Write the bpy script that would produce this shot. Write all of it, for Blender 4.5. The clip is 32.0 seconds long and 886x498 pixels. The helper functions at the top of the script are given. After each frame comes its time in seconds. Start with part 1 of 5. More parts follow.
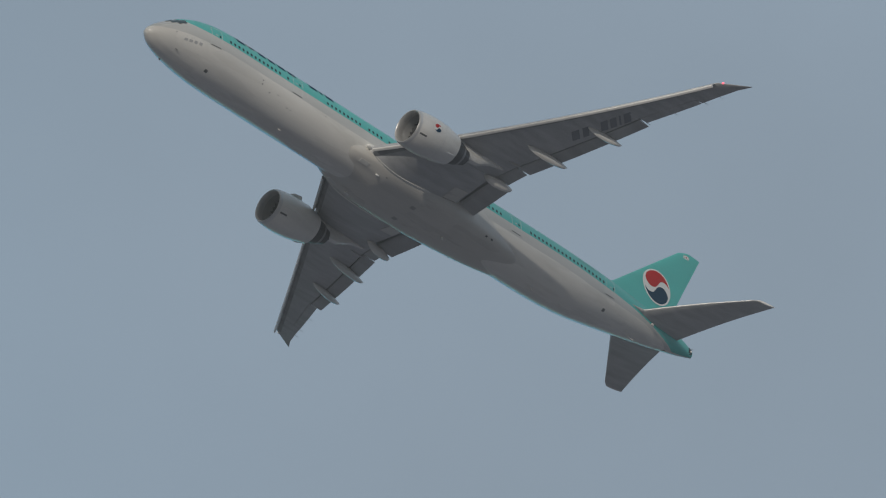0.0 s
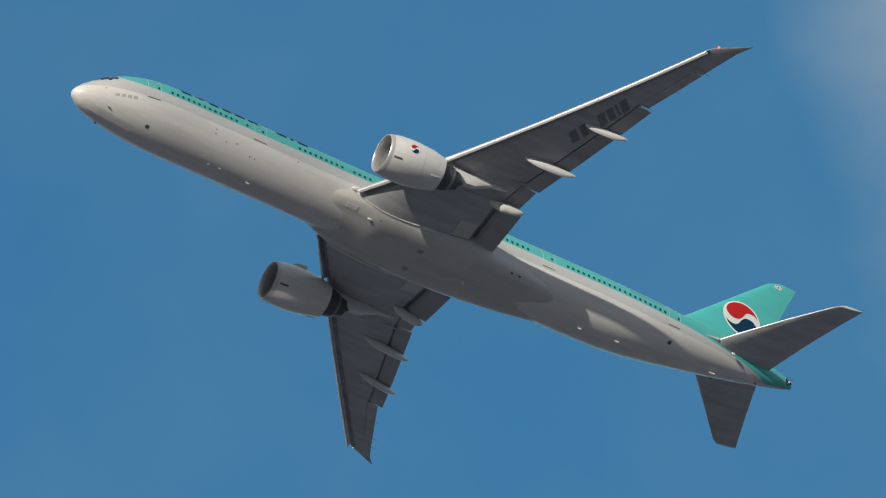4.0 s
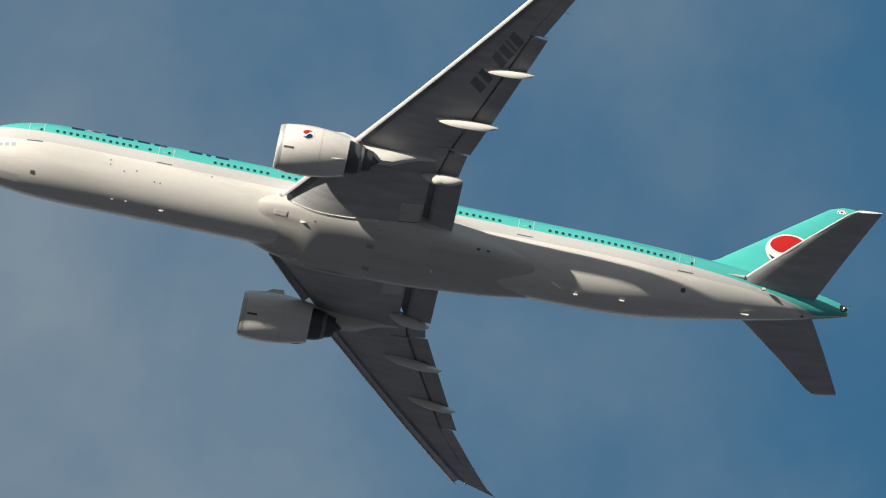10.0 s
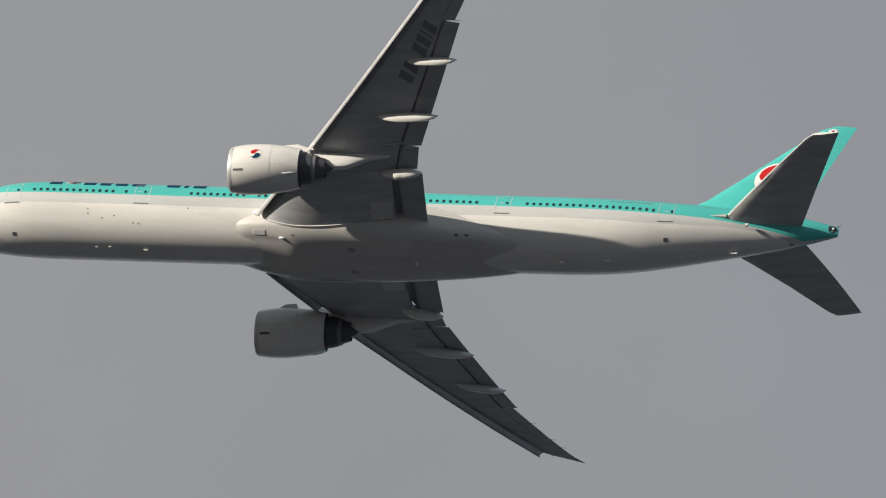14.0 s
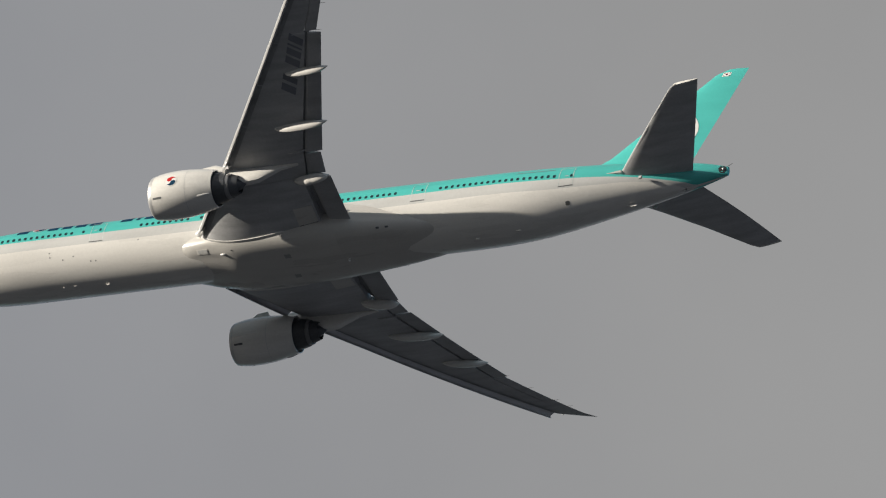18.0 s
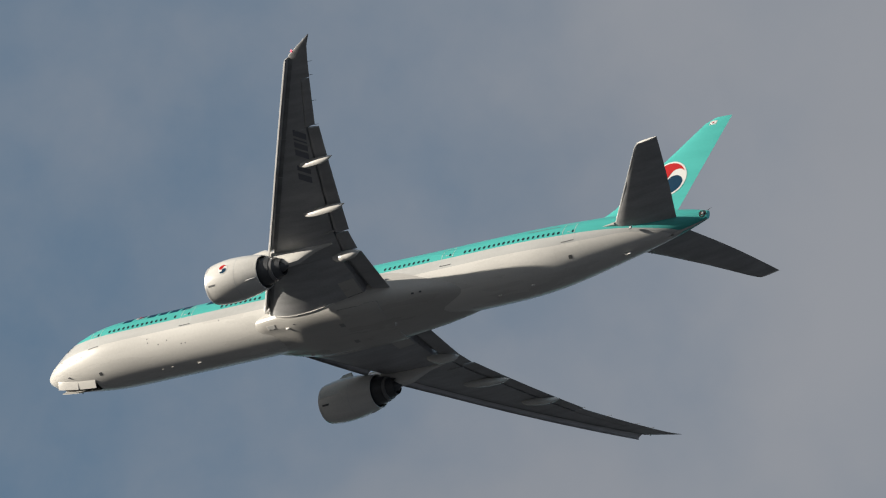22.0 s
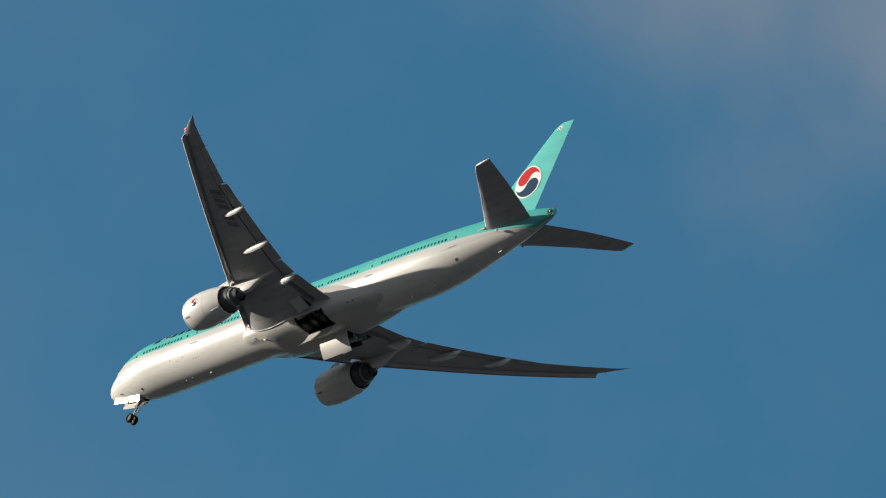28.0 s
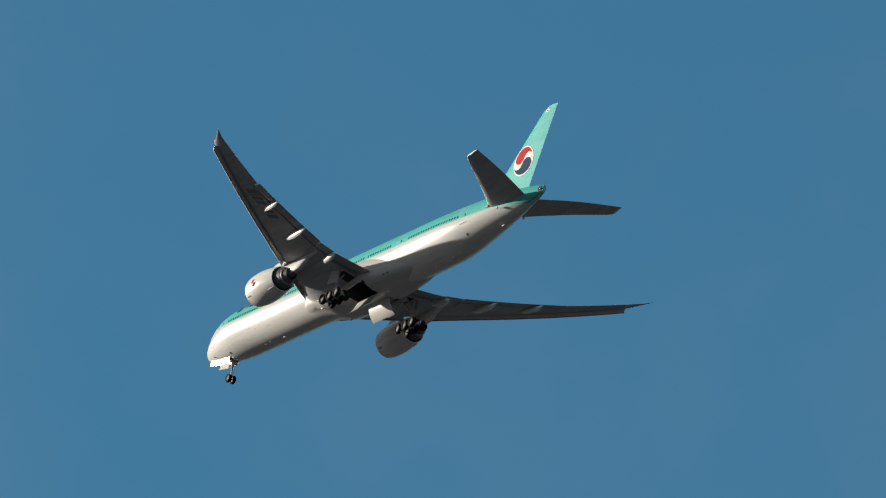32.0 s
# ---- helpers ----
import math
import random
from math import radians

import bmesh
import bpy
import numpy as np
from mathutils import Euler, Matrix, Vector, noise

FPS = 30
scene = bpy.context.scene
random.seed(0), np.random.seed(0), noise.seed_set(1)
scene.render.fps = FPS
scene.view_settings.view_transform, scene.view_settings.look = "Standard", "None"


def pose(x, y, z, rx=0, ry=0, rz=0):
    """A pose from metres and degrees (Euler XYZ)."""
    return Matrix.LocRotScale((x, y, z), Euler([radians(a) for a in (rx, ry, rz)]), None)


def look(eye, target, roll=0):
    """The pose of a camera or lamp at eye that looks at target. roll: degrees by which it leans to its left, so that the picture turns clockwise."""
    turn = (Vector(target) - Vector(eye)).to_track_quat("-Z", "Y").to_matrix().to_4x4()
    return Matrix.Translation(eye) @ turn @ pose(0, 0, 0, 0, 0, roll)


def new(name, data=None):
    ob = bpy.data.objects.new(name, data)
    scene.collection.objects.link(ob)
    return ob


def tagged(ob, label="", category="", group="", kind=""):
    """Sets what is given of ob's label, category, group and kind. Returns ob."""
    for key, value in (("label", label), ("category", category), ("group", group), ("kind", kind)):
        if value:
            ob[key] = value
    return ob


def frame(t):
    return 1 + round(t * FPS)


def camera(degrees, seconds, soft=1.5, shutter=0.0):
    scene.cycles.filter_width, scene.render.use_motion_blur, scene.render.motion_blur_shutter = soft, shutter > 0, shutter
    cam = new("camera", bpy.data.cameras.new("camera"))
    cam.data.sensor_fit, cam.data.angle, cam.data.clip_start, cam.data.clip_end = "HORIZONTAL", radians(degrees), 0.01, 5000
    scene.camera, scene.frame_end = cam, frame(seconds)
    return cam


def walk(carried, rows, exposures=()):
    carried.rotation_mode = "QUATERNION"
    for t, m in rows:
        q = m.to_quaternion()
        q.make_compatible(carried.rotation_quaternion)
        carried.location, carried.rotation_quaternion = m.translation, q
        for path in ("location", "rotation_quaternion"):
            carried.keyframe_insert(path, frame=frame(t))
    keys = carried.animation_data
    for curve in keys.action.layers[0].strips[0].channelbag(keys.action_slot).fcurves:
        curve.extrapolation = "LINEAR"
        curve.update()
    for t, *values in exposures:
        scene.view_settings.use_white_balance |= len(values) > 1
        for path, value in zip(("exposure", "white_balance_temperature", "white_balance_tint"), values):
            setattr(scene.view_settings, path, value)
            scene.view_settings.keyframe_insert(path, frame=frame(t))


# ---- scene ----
CAMERA_ROWS = [
    (0.0, 122.9587, -2.8810, -44.1175), (0.1, 123.0520, -2.8288, -43.8548), (0.2, 123.1415, -2.7759, -43.5843), (0.3, 123.2212, -2.7138, -43.3104),
    (0.4, 123.3061, -2.6425, -43.0235), (0.5, 123.3966, -2.5562, -42.7240), (0.6, 123.5014, -2.4374, -42.4326), (0.7, 123.6021, -2.3049, -42.1291),
    (0.8, 123.7117, -2.1446, -41.8462), (0.9, 123.8008, -1.9962, -41.5360), (1.0, 123.9034, -1.8532, -41.2197), (1.1, 124.0074, -1.7310, -40.8844),
    (1.2, 124.1577, -1.6269, -40.5377), (1.3, 124.2765, -1.5613, -40.1518), (1.4, 124.3931, -1.5215, -39.7480), (1.5, 124.4920, -1.4647, -39.3911),
    (1.6, 124.5961, -1.4197, -39.0396), (1.7, 124.7030, -1.3606, -38.7258), (1.8, 124.8204, -1.2974, -38.4281), (1.9, 124.9356, -1.2177, -38.1567),
    (2.0, 125.0615, -1.1068, -37.9257), (2.1, 125.1482, -1.0059, -37.6655), (2.2, 125.2020, -0.8978, -37.4041), (2.3, 125.2370, -0.8196, -37.1021),
    (2.4, 125.1681, -0.7583, -36.7915), (2.5, 125.1723, -0.7292, -36.4642), (2.6, 125.2451, -0.7745, -36.0617), (2.7, 125.3759, -0.8154, -35.6756),
    (2.8, 125.5920, -0.8661, -35.2665), (2.9, 125.7832, -0.8604, -34.9073), (3.0, 125.9999, -0.7987, -34.5768), (3.1, 126.1788, -0.7029, -34.2323),
    (3.2, 126.3415, -0.5545, -33.9185), (3.3, 126.4328, -0.4247, -33.5653), (3.4, 126.4582, -0.2964, -33.2233), (3.5, 126.4729, -0.2201, -32.8511),
    (3.6, 126.4844, -0.1957, -32.4690), (3.7, 126.5535, -0.2072, -32.0892), (3.8, 126.6752, -0.2512, -31.7000), (3.9, 126.7966, -0.2712, -31.3603),
    (4.0, 126.9104, -0.2502, -31.0757), (4.1, 126.9928, -0.2065, -30.8084), (4.2, 127.0495, -0.1297, -30.5738), (4.3, 127.1106, -0.0998, -30.2711),
    (4.4, 127.1833, -0.0812, -29.9525), (4.5, 127.2558, -0.0796, -29.6160), (5.0, 127.6991, -0.1458, -27.9518), (5.5, 128.1382, -0.2943, -26.2848),
    (6.0, 128.5582, -0.4416, -24.5661), (6.5, 128.9433, -0.5058, -22.7449), (6.6, 129.0052, -0.5382, -22.3813), (6.7, 129.0722, -0.5812, -22.0196),
    (6.8, 129.1475, -0.6370, -21.6542), (6.9, 129.2242, -0.6883, -21.3031), (7.0, 129.3076, -0.7347, -20.9638), (7.1, 129.3834, -0.7879, -20.6192),
    (7.2, 129.4545, -0.8407, -20.2778), (7.3, 129.5225, -0.8982, -19.9334), (7.4, 129.5834, -0.9578, -19.5891), (7.5, 129.6453, -1.0220, -19.2421),
    (7.6, 129.7188, -1.0837, -18.9007), (7.7, 129.7838, -1.1496, -18.5559), (7.8, 129.8510, -1.2188, -18.2077), (7.9, 129.9250, -1.2860, -17.8609),
    (8.0, 129.9938, -1.3516, -17.5141), (8.1, 130.0533, -1.4175, -17.1635), (8.2, 130.1117, -1.4780, -16.8151), (8.3, 130.1645, -1.5444, -16.4546),
    (8.4, 130.2102, -1.6108, -16.0879), (8.5, 130.2623, -1.6683, -15.7249), (8.6, 130.3030, -1.7224, -15.3590), (8.7, 130.3423, -1.7767, -14.9897),
    (8.8, 130.3839, -1.8351, -14.6172), (8.9, 130.4242, -1.9010, -14.2421), (9.0, 130.4769, -1.9652, -13.8798), (9.1, 130.5294, -2.0381, -13.5207),
    (9.2, 130.5781, -2.1220, -13.1548), (9.3, 130.6180, -2.1998, -12.7928), (9.4, 130.6563, -2.2680, -12.4290), (9.5, 130.7041, -2.3295, -12.0507),
    (9.6, 130.7451, -2.3604, -11.6785), (9.7, 130.7775, -2.3883, -11.2842), (9.8, 130.8006, -2.4045, -10.8843), (9.9, 130.8117, -2.4260, -10.4654),
    (10.0, 130.7957, -2.4465, -10.0414), (10.1, 130.8160, -2.4650, -9.6182), (10.2, 130.8625, -2.4730, -9.2030), (10.3, 130.9030, -2.4771, -8.7836),
    (10.4, 130.9317, -2.4804, -8.3519), (10.5, 130.9501, -2.4851, -7.9006), (10.6, 130.9654, -2.4918, -7.4274), (10.7, 130.9855, -2.4784, -6.9666),
    (10.8, 131.0056, -2.4658, -6.5060), (10.9, 131.0304, -2.4585, -6.0521), (11.0, 131.0812, -2.4636, -5.6085), (11.1, 131.1104, -2.4799, -5.1844),
    (11.2, 131.1312, -2.5035, -4.7771), (11.3, 131.1369, -2.5234, -4.3878), (11.4, 131.1426, -2.5263, -4.0206), (11.5, 131.1398, -2.5468, -3.6247),
    (11.6, 131.1395, -2.5603, -3.2210), (11.7, 131.1355, -2.5750, -2.8078), (11.8, 131.1408, -2.5988, -2.3873), (11.9, 131.1466, -2.6338, -1.9685),
    (12.0, 131.1569, -2.6879, -1.5538), (12.1, 131.1466, -2.7824, -1.1258), (12.2, 131.1280, -2.8814, -0.7171), (12.3, 131.1149, -2.9620, -0.3411),
    (12.4, 131.0872, -3.0381, 0.0305), (12.5, 131.0615, -3.1052, 0.4051), (12.6, 131.0190, -3.1605, 0.7887), (12.7, 130.9800, -3.2079, 1.1814),
    (12.8, 130.9593, -3.2333, 1.5596), (12.9, 130.9499, -3.2419, 1.9216), (13.0, 130.9435, -3.2511, 2.2797), (13.1, 130.9120, -3.2851, 2.6571),
    (13.2, 130.8606, -3.3272, 3.0401), (13.3, 130.8277, -3.3705, 3.4287), (13.4, 130.7924, -3.4453, 3.8662), (13.5, 130.7645, -3.5162, 4.3198),
    (14.0, 130.5862, -3.5435, 6.4599), (14.5, 130.3661, -3.5940, 8.5466), (15.0, 130.1096, -3.6471, 10.6034), (15.5, 129.8227, -3.6813, 12.6536),
    (15.6, 129.8021, -3.7082, 13.0706), (15.7, 129.7616, -3.7256, 13.4676), (15.8, 129.7229, -3.7412, 13.8545), (15.9, 129.6755, -3.7272, 14.1988),
    (16.0, 129.6334, -3.6671, 14.4810), (16.1, 129.5891, -3.6590, 14.8203), (16.2, 129.5582, -3.6643, 15.1696), (16.3, 129.5062, -3.7028, 15.5523),
    (16.4, 129.4568, -3.7490, 15.9370), (16.5, 129.3849, -3.8319, 16.3582), (16.6, 129.3034, -3.9276, 16.7870), (16.7, 129.2244, -4.0109, 17.1950),
    (16.8, 129.1182, -4.1026, 17.6103), (16.9, 129.0211, -4.1665, 17.9912), (17.0, 128.9192, -4.2125, 18.3525), (17.1, 128.8220, -4.2442, 18.7002),
    (17.2, 128.7126, -4.2584, 19.0277), (17.3, 128.6142, -4.2788, 19.3615), (17.4, 128.5138, -4.3162, 19.7119), (17.5, 128.4280, -4.3536, 20.0540),
    (17.6, 128.3436, -4.4015, 20.3986), (17.7, 128.2668, -4.4487, 20.7319), (17.8, 128.2015, -4.4539, 21.0031), (17.9, 128.1268, -4.4728, 21.2842),
    (18.0, 128.0646, -4.5046, 21.5758), (18.1, 127.9879, -4.5613, 21.8954), (18.2, 127.9310, -4.6144, 22.2093), (18.3, 127.8596, -4.6765, 22.5369),
    (18.4, 127.7873, -4.7550, 22.8914), (18.5, 127.7136, -4.8316, 23.2522), (18.6, 127.6225, -4.9324, 23.6556), (18.7, 127.5361, -4.9977, 24.0210),
    (18.8, 127.4735, -5.0661, 24.3944), (18.9, 127.4011, -5.1030, 24.7262), (19.0, 127.3400, -5.1257, 25.0348), (19.1, 127.2668, -5.1503, 25.3377),
    (19.2, 127.2147, -5.1690, 25.6237), (19.3, 127.1480, -5.2065, 25.9254), (19.4, 127.0960, -5.2490, 26.2244), (19.5, 127.0307, -5.2982, 26.5228),
    (19.6, 126.9601, -5.3490, 26.8159), (19.7, 126.8785, -5.3983, 27.1091), (19.8, 126.7924, -5.4265, 27.3875), (19.9, 126.6937, -5.4509, 27.6858),
    (20.0, 126.5886, -5.4508, 27.9877), (20.1, 126.4894, -5.4441, 28.3242), (20.2, 126.3936, -5.4211, 28.6704), (20.3, 126.3023, -5.4042, 29.0412),
    (20.4, 126.2186, -5.4028, 29.4331), (20.5, 126.1236, -5.4003, 29.8073), (20.6, 126.0327, -5.4066, 30.1637), (20.7, 125.9321, -5.4113, 30.4846),
    (20.8, 125.8435, -5.4236, 30.7820), (20.9, 125.7587, -5.4516, 31.0665), (21.0, 125.6805, -5.4924, 31.3333), (21.1, 125.5808, -5.5504, 31.5895),
    (21.2, 125.4639, -5.6098, 31.8192), (21.3, 125.3506, -5.6894, 32.0563), (21.4, 125.2368, -5.7643, 32.2731), (21.5, 125.1332, -5.8571, 32.5097),
    (21.6, 125.0294, -5.9516, 32.7495), (21.7, 124.9207, -6.0392, 32.9830), (21.8, 124.7771, -6.1195, 33.2109), (21.9, 124.6528, -6.1986, 33.4437),
    (22.0, 124.5294, -6.2647, 33.6655), (22.1, 124.4230, -6.3381, 33.9075), (22.2, 124.3256, -6.4086, 34.1556), (22.3, 124.2245, -6.4763, 34.4105),
    (22.4, 124.1130, -6.5362, 34.6656), (22.5, 123.9970, -6.5823, 34.9128), (22.6, 123.8740, -6.6150, 35.1533), (22.7, 123.7647, -6.6444, 35.4030),
    (22.8, 123.6712, -6.6548, 35.6392), (22.9, 123.5612, -6.6640, 35.8896), (23.0, 123.4652, -6.6661, 36.1461), (23.1, 123.3712, -6.6608, 36.4087),
    (23.2, 123.2913, -6.6483, 36.6772), (23.3, 123.2103, -6.6165, 36.9320), (23.4, 123.1318, -6.5880, 37.2068), (23.5, 123.0295, -6.5541, 37.4878),
    (23.6, 122.9142, -6.5273, 37.7917), (23.7, 122.7997, -6.4938, 38.0878), (23.8, 122.6519, -6.4700, 38.3904), (23.9, 122.5472, -6.4420, 38.6664),
    (24.0, 122.4620, -6.4125, 38.9084), (24.1, 122.3653, -6.4155, 39.1628), (24.2, 122.2607, -6.4288, 39.4031), (24.3, 122.1325, -6.4559, 39.6478),
    (24.4, 121.9467, -6.4977, 39.9113), (24.5, 121.8236, -6.5268, 40.1622), (25.0, 121.3249, -6.4865, 41.3314), (25.5, 120.8359, -6.3528, 42.4671),
    (26.0, 120.3528, -6.2179, 43.5595), (26.5, 119.8714, -6.1743, 44.6022), (26.6, 119.7360, -6.1110, 44.8289), (26.7, 119.6061, -6.0287, 45.0734),
    (26.8, 119.4577, -5.9298, 45.3257), (26.9, 119.3605, -5.8138, 45.5707), (27.0, 119.2939, -5.6775, 45.7876), (27.1, 119.2389, -5.5644, 46.0417),
    (27.2, 119.2051, -5.4545, 46.2917), (27.3, 119.1059, -5.3671, 46.5682), (27.4, 119.0184, -5.2824, 46.8325), (27.5, 118.9351, -5.2022, 47.0836),
    (27.6, 118.8633, -5.1260, 47.3166), (27.7, 118.7727, -5.0613, 47.5388), (27.8, 118.6879, -5.0182, 47.7617), (27.9, 118.5915, -4.9950, 47.9751),
    (28.0, 118.5218, -4.9970, 48.1821), (28.1, 118.4652, -5.0127, 48.3595), (28.2, 118.4202, -5.0367, 48.5165), (28.3, 118.3405, -5.0650, 48.6701),
    (28.4, 118.1979, -5.0861, 48.8233), (28.5, 118.0584, -5.0981, 48.9976), (28.6, 117.9145, -5.0934, 49.1973), (28.7, 117.8204, -5.0672, 49.4070),
    (28.8, 117.7240, -5.0174, 49.6103), (28.9, 117.6262, -4.9635, 49.8316), (29.0, 117.5285, -4.9035, 50.0545), (29.1, 117.4435, -4.8394, 50.2702),
    (29.2, 117.3684, -4.7863, 50.4955), (29.3, 117.2795, -4.7390, 50.7079), (29.4, 117.1849, -4.7039, 50.9072), (29.5, 117.0946, -4.6845, 51.0882),
    (29.6, 117.0068, -4.6847, 51.2514), (29.7, 116.9280, -4.7000, 51.4043), (29.8, 116.8427, -4.7219, 51.5514), (29.9, 116.7567, -4.7455, 51.7050),
    (30.0, 116.6462, -4.7689, 51.8832), (30.1, 116.5445, -4.7678, 52.0566), (30.2, 116.4712, -4.7401, 52.2280), (30.3, 116.4179, -4.6841, 52.3978),
    (30.4, 116.3305, -4.6071, 52.5855), (30.5, 116.2192, -4.5119, 52.8005), (30.6, 116.1134, -4.3830, 53.0104), (30.7, 116.0157, -4.2420, 53.2359),
    (30.8, 115.9343, -4.0893, 53.4489), (30.9, 115.8635, -3.9471, 53.6663), (31.0, 115.7859, -3.8249, 53.8783), (31.1, 115.6978, -3.7198, 54.0582),
    (31.2, 115.6129, -3.6429, 54.2403), (31.3, 115.5217, -3.5776, 54.4099), (31.4, 115.4401, -3.5159, 54.5697), (31.5, 115.3602, -3.4484, 54.7197),
    (31.6, 115.2795, -3.3745, 54.8745), (31.7, 115.1968, -3.2957, 55.0367), (31.8, 115.1064, -3.2119, 55.2019), (31.9, 115.0230, -3.1321, 55.3850),
    (32.0, 114.9138, -3.0627, 55.5955),
]
PLANE_ROWS = [
    (0, 918.06, 1013.75, 892.73, -1.795, 3.304, -0.329),
    (1, 840.06, 1013.78, 891.94, -1.946, 3.121, 0.146),
    (2, 762.05, 1013.81, 891.16, -2.703, 3.689, 0.114),
    (3, 684.05, 1013.84, 890.38, -3.472, 4.423, -0.235),
    (4, 606.05, 1013.87, 889.59, -3.932, 4.940, -0.464),
    (5, 528.05, 1013.90, 888.81, -4.299, 5.228, -0.648),
    (6, 450.05, 1013.93, 888.02, -4.633, 5.431, -0.946),
    (7, 372.05, 1013.96, 887.24, -4.767, 5.608, -1.328),
    (8, 294.05, 1013.99, 886.46, -4.551, 5.694, -1.615),
    (9, 216.05, 1014.02, 885.67, -4.011, 5.590, -1.651),
    (10, 138.05, 1014.05, 884.89, -3.318, 5.281, -1.408),
    (11, 60.05, 1014.08, 884.10, -2.657, 4.859, -0.976),
    (12, -17.95, 1014.11, 883.32, -2.142, 4.462, -0.484),
    (13, -95.95, 1014.14, 882.54, -1.802, 4.182, -0.027),
    (14, -173.95, 1014.17, 881.75, -1.629, 4.013, 0.359),
    (15, -251.95, 1014.20, 880.97, -1.625, 3.882, 0.670),
    (16, -329.95, 1014.23, 880.18, -1.795, 3.713, 0.906),
    (17, -407.95, 1014.26, 879.40, -2.125, 3.495, 1.046),
    (18, -485.95, 1014.29, 878.62, -2.544, 3.287, 1.067),
    (19, -563.95, 1014.32, 877.83, -2.936, 3.170, 0.969),
    (20, -641.95, 1014.34, 877.05, -3.189, 3.187, 0.794),
    (21, -719.95, 1014.37, 876.26, -3.253, 3.308, 0.619),
    (22, -797.95, 1014.40, 875.48, -3.172, 3.453, 0.505),
    (23, -875.95, 1014.43, 874.70, -3.051, 3.557, 0.456),
    (24, -953.95, 1014.46, 873.91, -2.995, 3.621, 0.409),
    (25, -1031.95, 1014.49, 873.13, -3.034, 3.689, 0.296),
    (26, -1109.95, 1014.52, 872.34, -3.126, 3.771, 0.120),
    (27, -1187.95, 1014.55, 871.56, -3.212, 3.786, -0.019),
    (28, -1265.95, 1014.58, 870.77, -3.270, 3.666, -0.030),
    (29, -1343.95, 1014.61, 869.99, -3.277, 3.560, 0.035),
    (30, -1421.95, 1014.64, 869.21, -3.113, 3.815, 0.044),
    (31, -1499.95, 1014.67, 868.42, -2.724, 4.318, 0.134),
    (32, -1577.95, 1014.70, 867.64, -3.008, 4.110, -0.129),
]
# seconds, stops, kelvin, tint
EXPOSURES = [(0.0, 0.57, 6380.0, 10.0), (3.0, 0.65, 6250.0, 10.0), (4.0, 0.68, 6330.0, 10.0), (7.0, 0.69, 6220.0, 10.0),
             (8.0, 0.63, 6420.0, 10.0), (10.0, 0.53, 6500.0, 10.0), (13.0, 0.39, 6500.0, 10.0), (19.0, 0.36, 6500.0, 10.0),
             (24.0, 0.39, 6500.0, 10.0), (28.0, 0.42, 6500.0, 10.0), (32.0, 0.33, 6500.0, 10.0)]
SUN_POWER = 5.4
SKY_STRENGTH = 0.105
SKY_TINT = (0.375, 0.815, 0.905, 1)
CLOUD_DARK, CLOUD_LIGHT = (1.8, 1.8, 1.8, 1), (2.4, 2.4, 2.4, 1)
# bearing in degrees, colour of the cloud there; unseen west (-72) dimmed to cut fill light
CLOUD_HUES = [(-72, (0.60, 0.565, 0.55)), (-65, (0.86, 0.95, 1.08)), (-46, (1.02, 1.06, 1.15)), (-37, (0.97, 1.02, 1.12)), (-27.3, (0.97, 1.0, 1.07)), (-23.5, (1.13, 1.13, 1.13)), (-12, (1.13, 1.13, 1.14)),
              (-5, (0.97, 1.02, 1.10)), (2, (0.80, 0.91, 1.04)), (18, (0.74, 0.98, 1.07)), (35.5, (0.72, 0.98, 1.22)), (40, (0.80, 1.0, 1.2))]
CLOUD_BEND, CLOUD_LEAN = 0.03, 0.5
HAZE = 0.09
VEIL_TONE, VEIL_DEPTH = (0.145, 0.17, 0.19, 1), 0.15
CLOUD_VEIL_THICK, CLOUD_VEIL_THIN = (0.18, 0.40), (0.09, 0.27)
# bearing in degrees, share of cloud; the cloud at -72 is added out of view
CLOUD_COVER = [(-72, 0.95), (-66, 0), (-56.1, 0), (-55, 0.12), (-53.8, 0.2), (-52.7, 0.42), (-51.6, 0.72), (-46.5, 0.6),
               (-44.9, 0.42), (-39.6, 0.5), (-37.6, 0.68), (-35.6, 0.72), (-33.6, 0.5), (-31.5,
               0.62), (-29, 0.85), (-25, 1), (-3.9, 0.97), (0.5, 0.82), (4.9, 0.56), (7.2, 0.5), (9.3, 0.38), (13.4, 0.27),
               (17.2, 0), (31.5, 0.0), (32.4, 0.02), (32.85, 0.36), (33.4, 0.76), (34.8, 0.78),
               (36.6, 0.85), (38.4, 0.95), (40.7, 0.95)]
# openings in the cover: bearing, height, reach (degrees), depth
CLOUD_HOLES = [(-48.0, 28.2, 1.7, 1.0), (-50.4, 29.9, 1.4, -0.55), (-41.9, 31.4, 1.7, 0.9), (-43.3, 28.9, 1.4, 0.4), (-46.2, 29.7, 1.4, 0.3), (35.6, 34.7, 1.3, 0.45), (-37.6, 32.8, 1.3, -0.5)]
FAR = (-2607.0, 2832.0, 2333.0)
FAR_TURN = (0, 8, 20)


# made-up ground tones, west and east, for light bounced onto the airliner
BOUNCE_WEST, BOUNCE_EAST = (0.055, 0.058, 0.062, 1), (0.112, 0.12, 0.147, 1)
GROUND_EDGE = (-250.0, 850.0)
EYE = (0.0, 0.0, 1.7)
cam = camera(3.0, 32.0, soft=1.15)
walk(cam, [(t, pose(*EYE, rx, ry, rz)) for t, rx, ry, rz in CAMERA_ROWS],
     exposures=EXPOSURES)

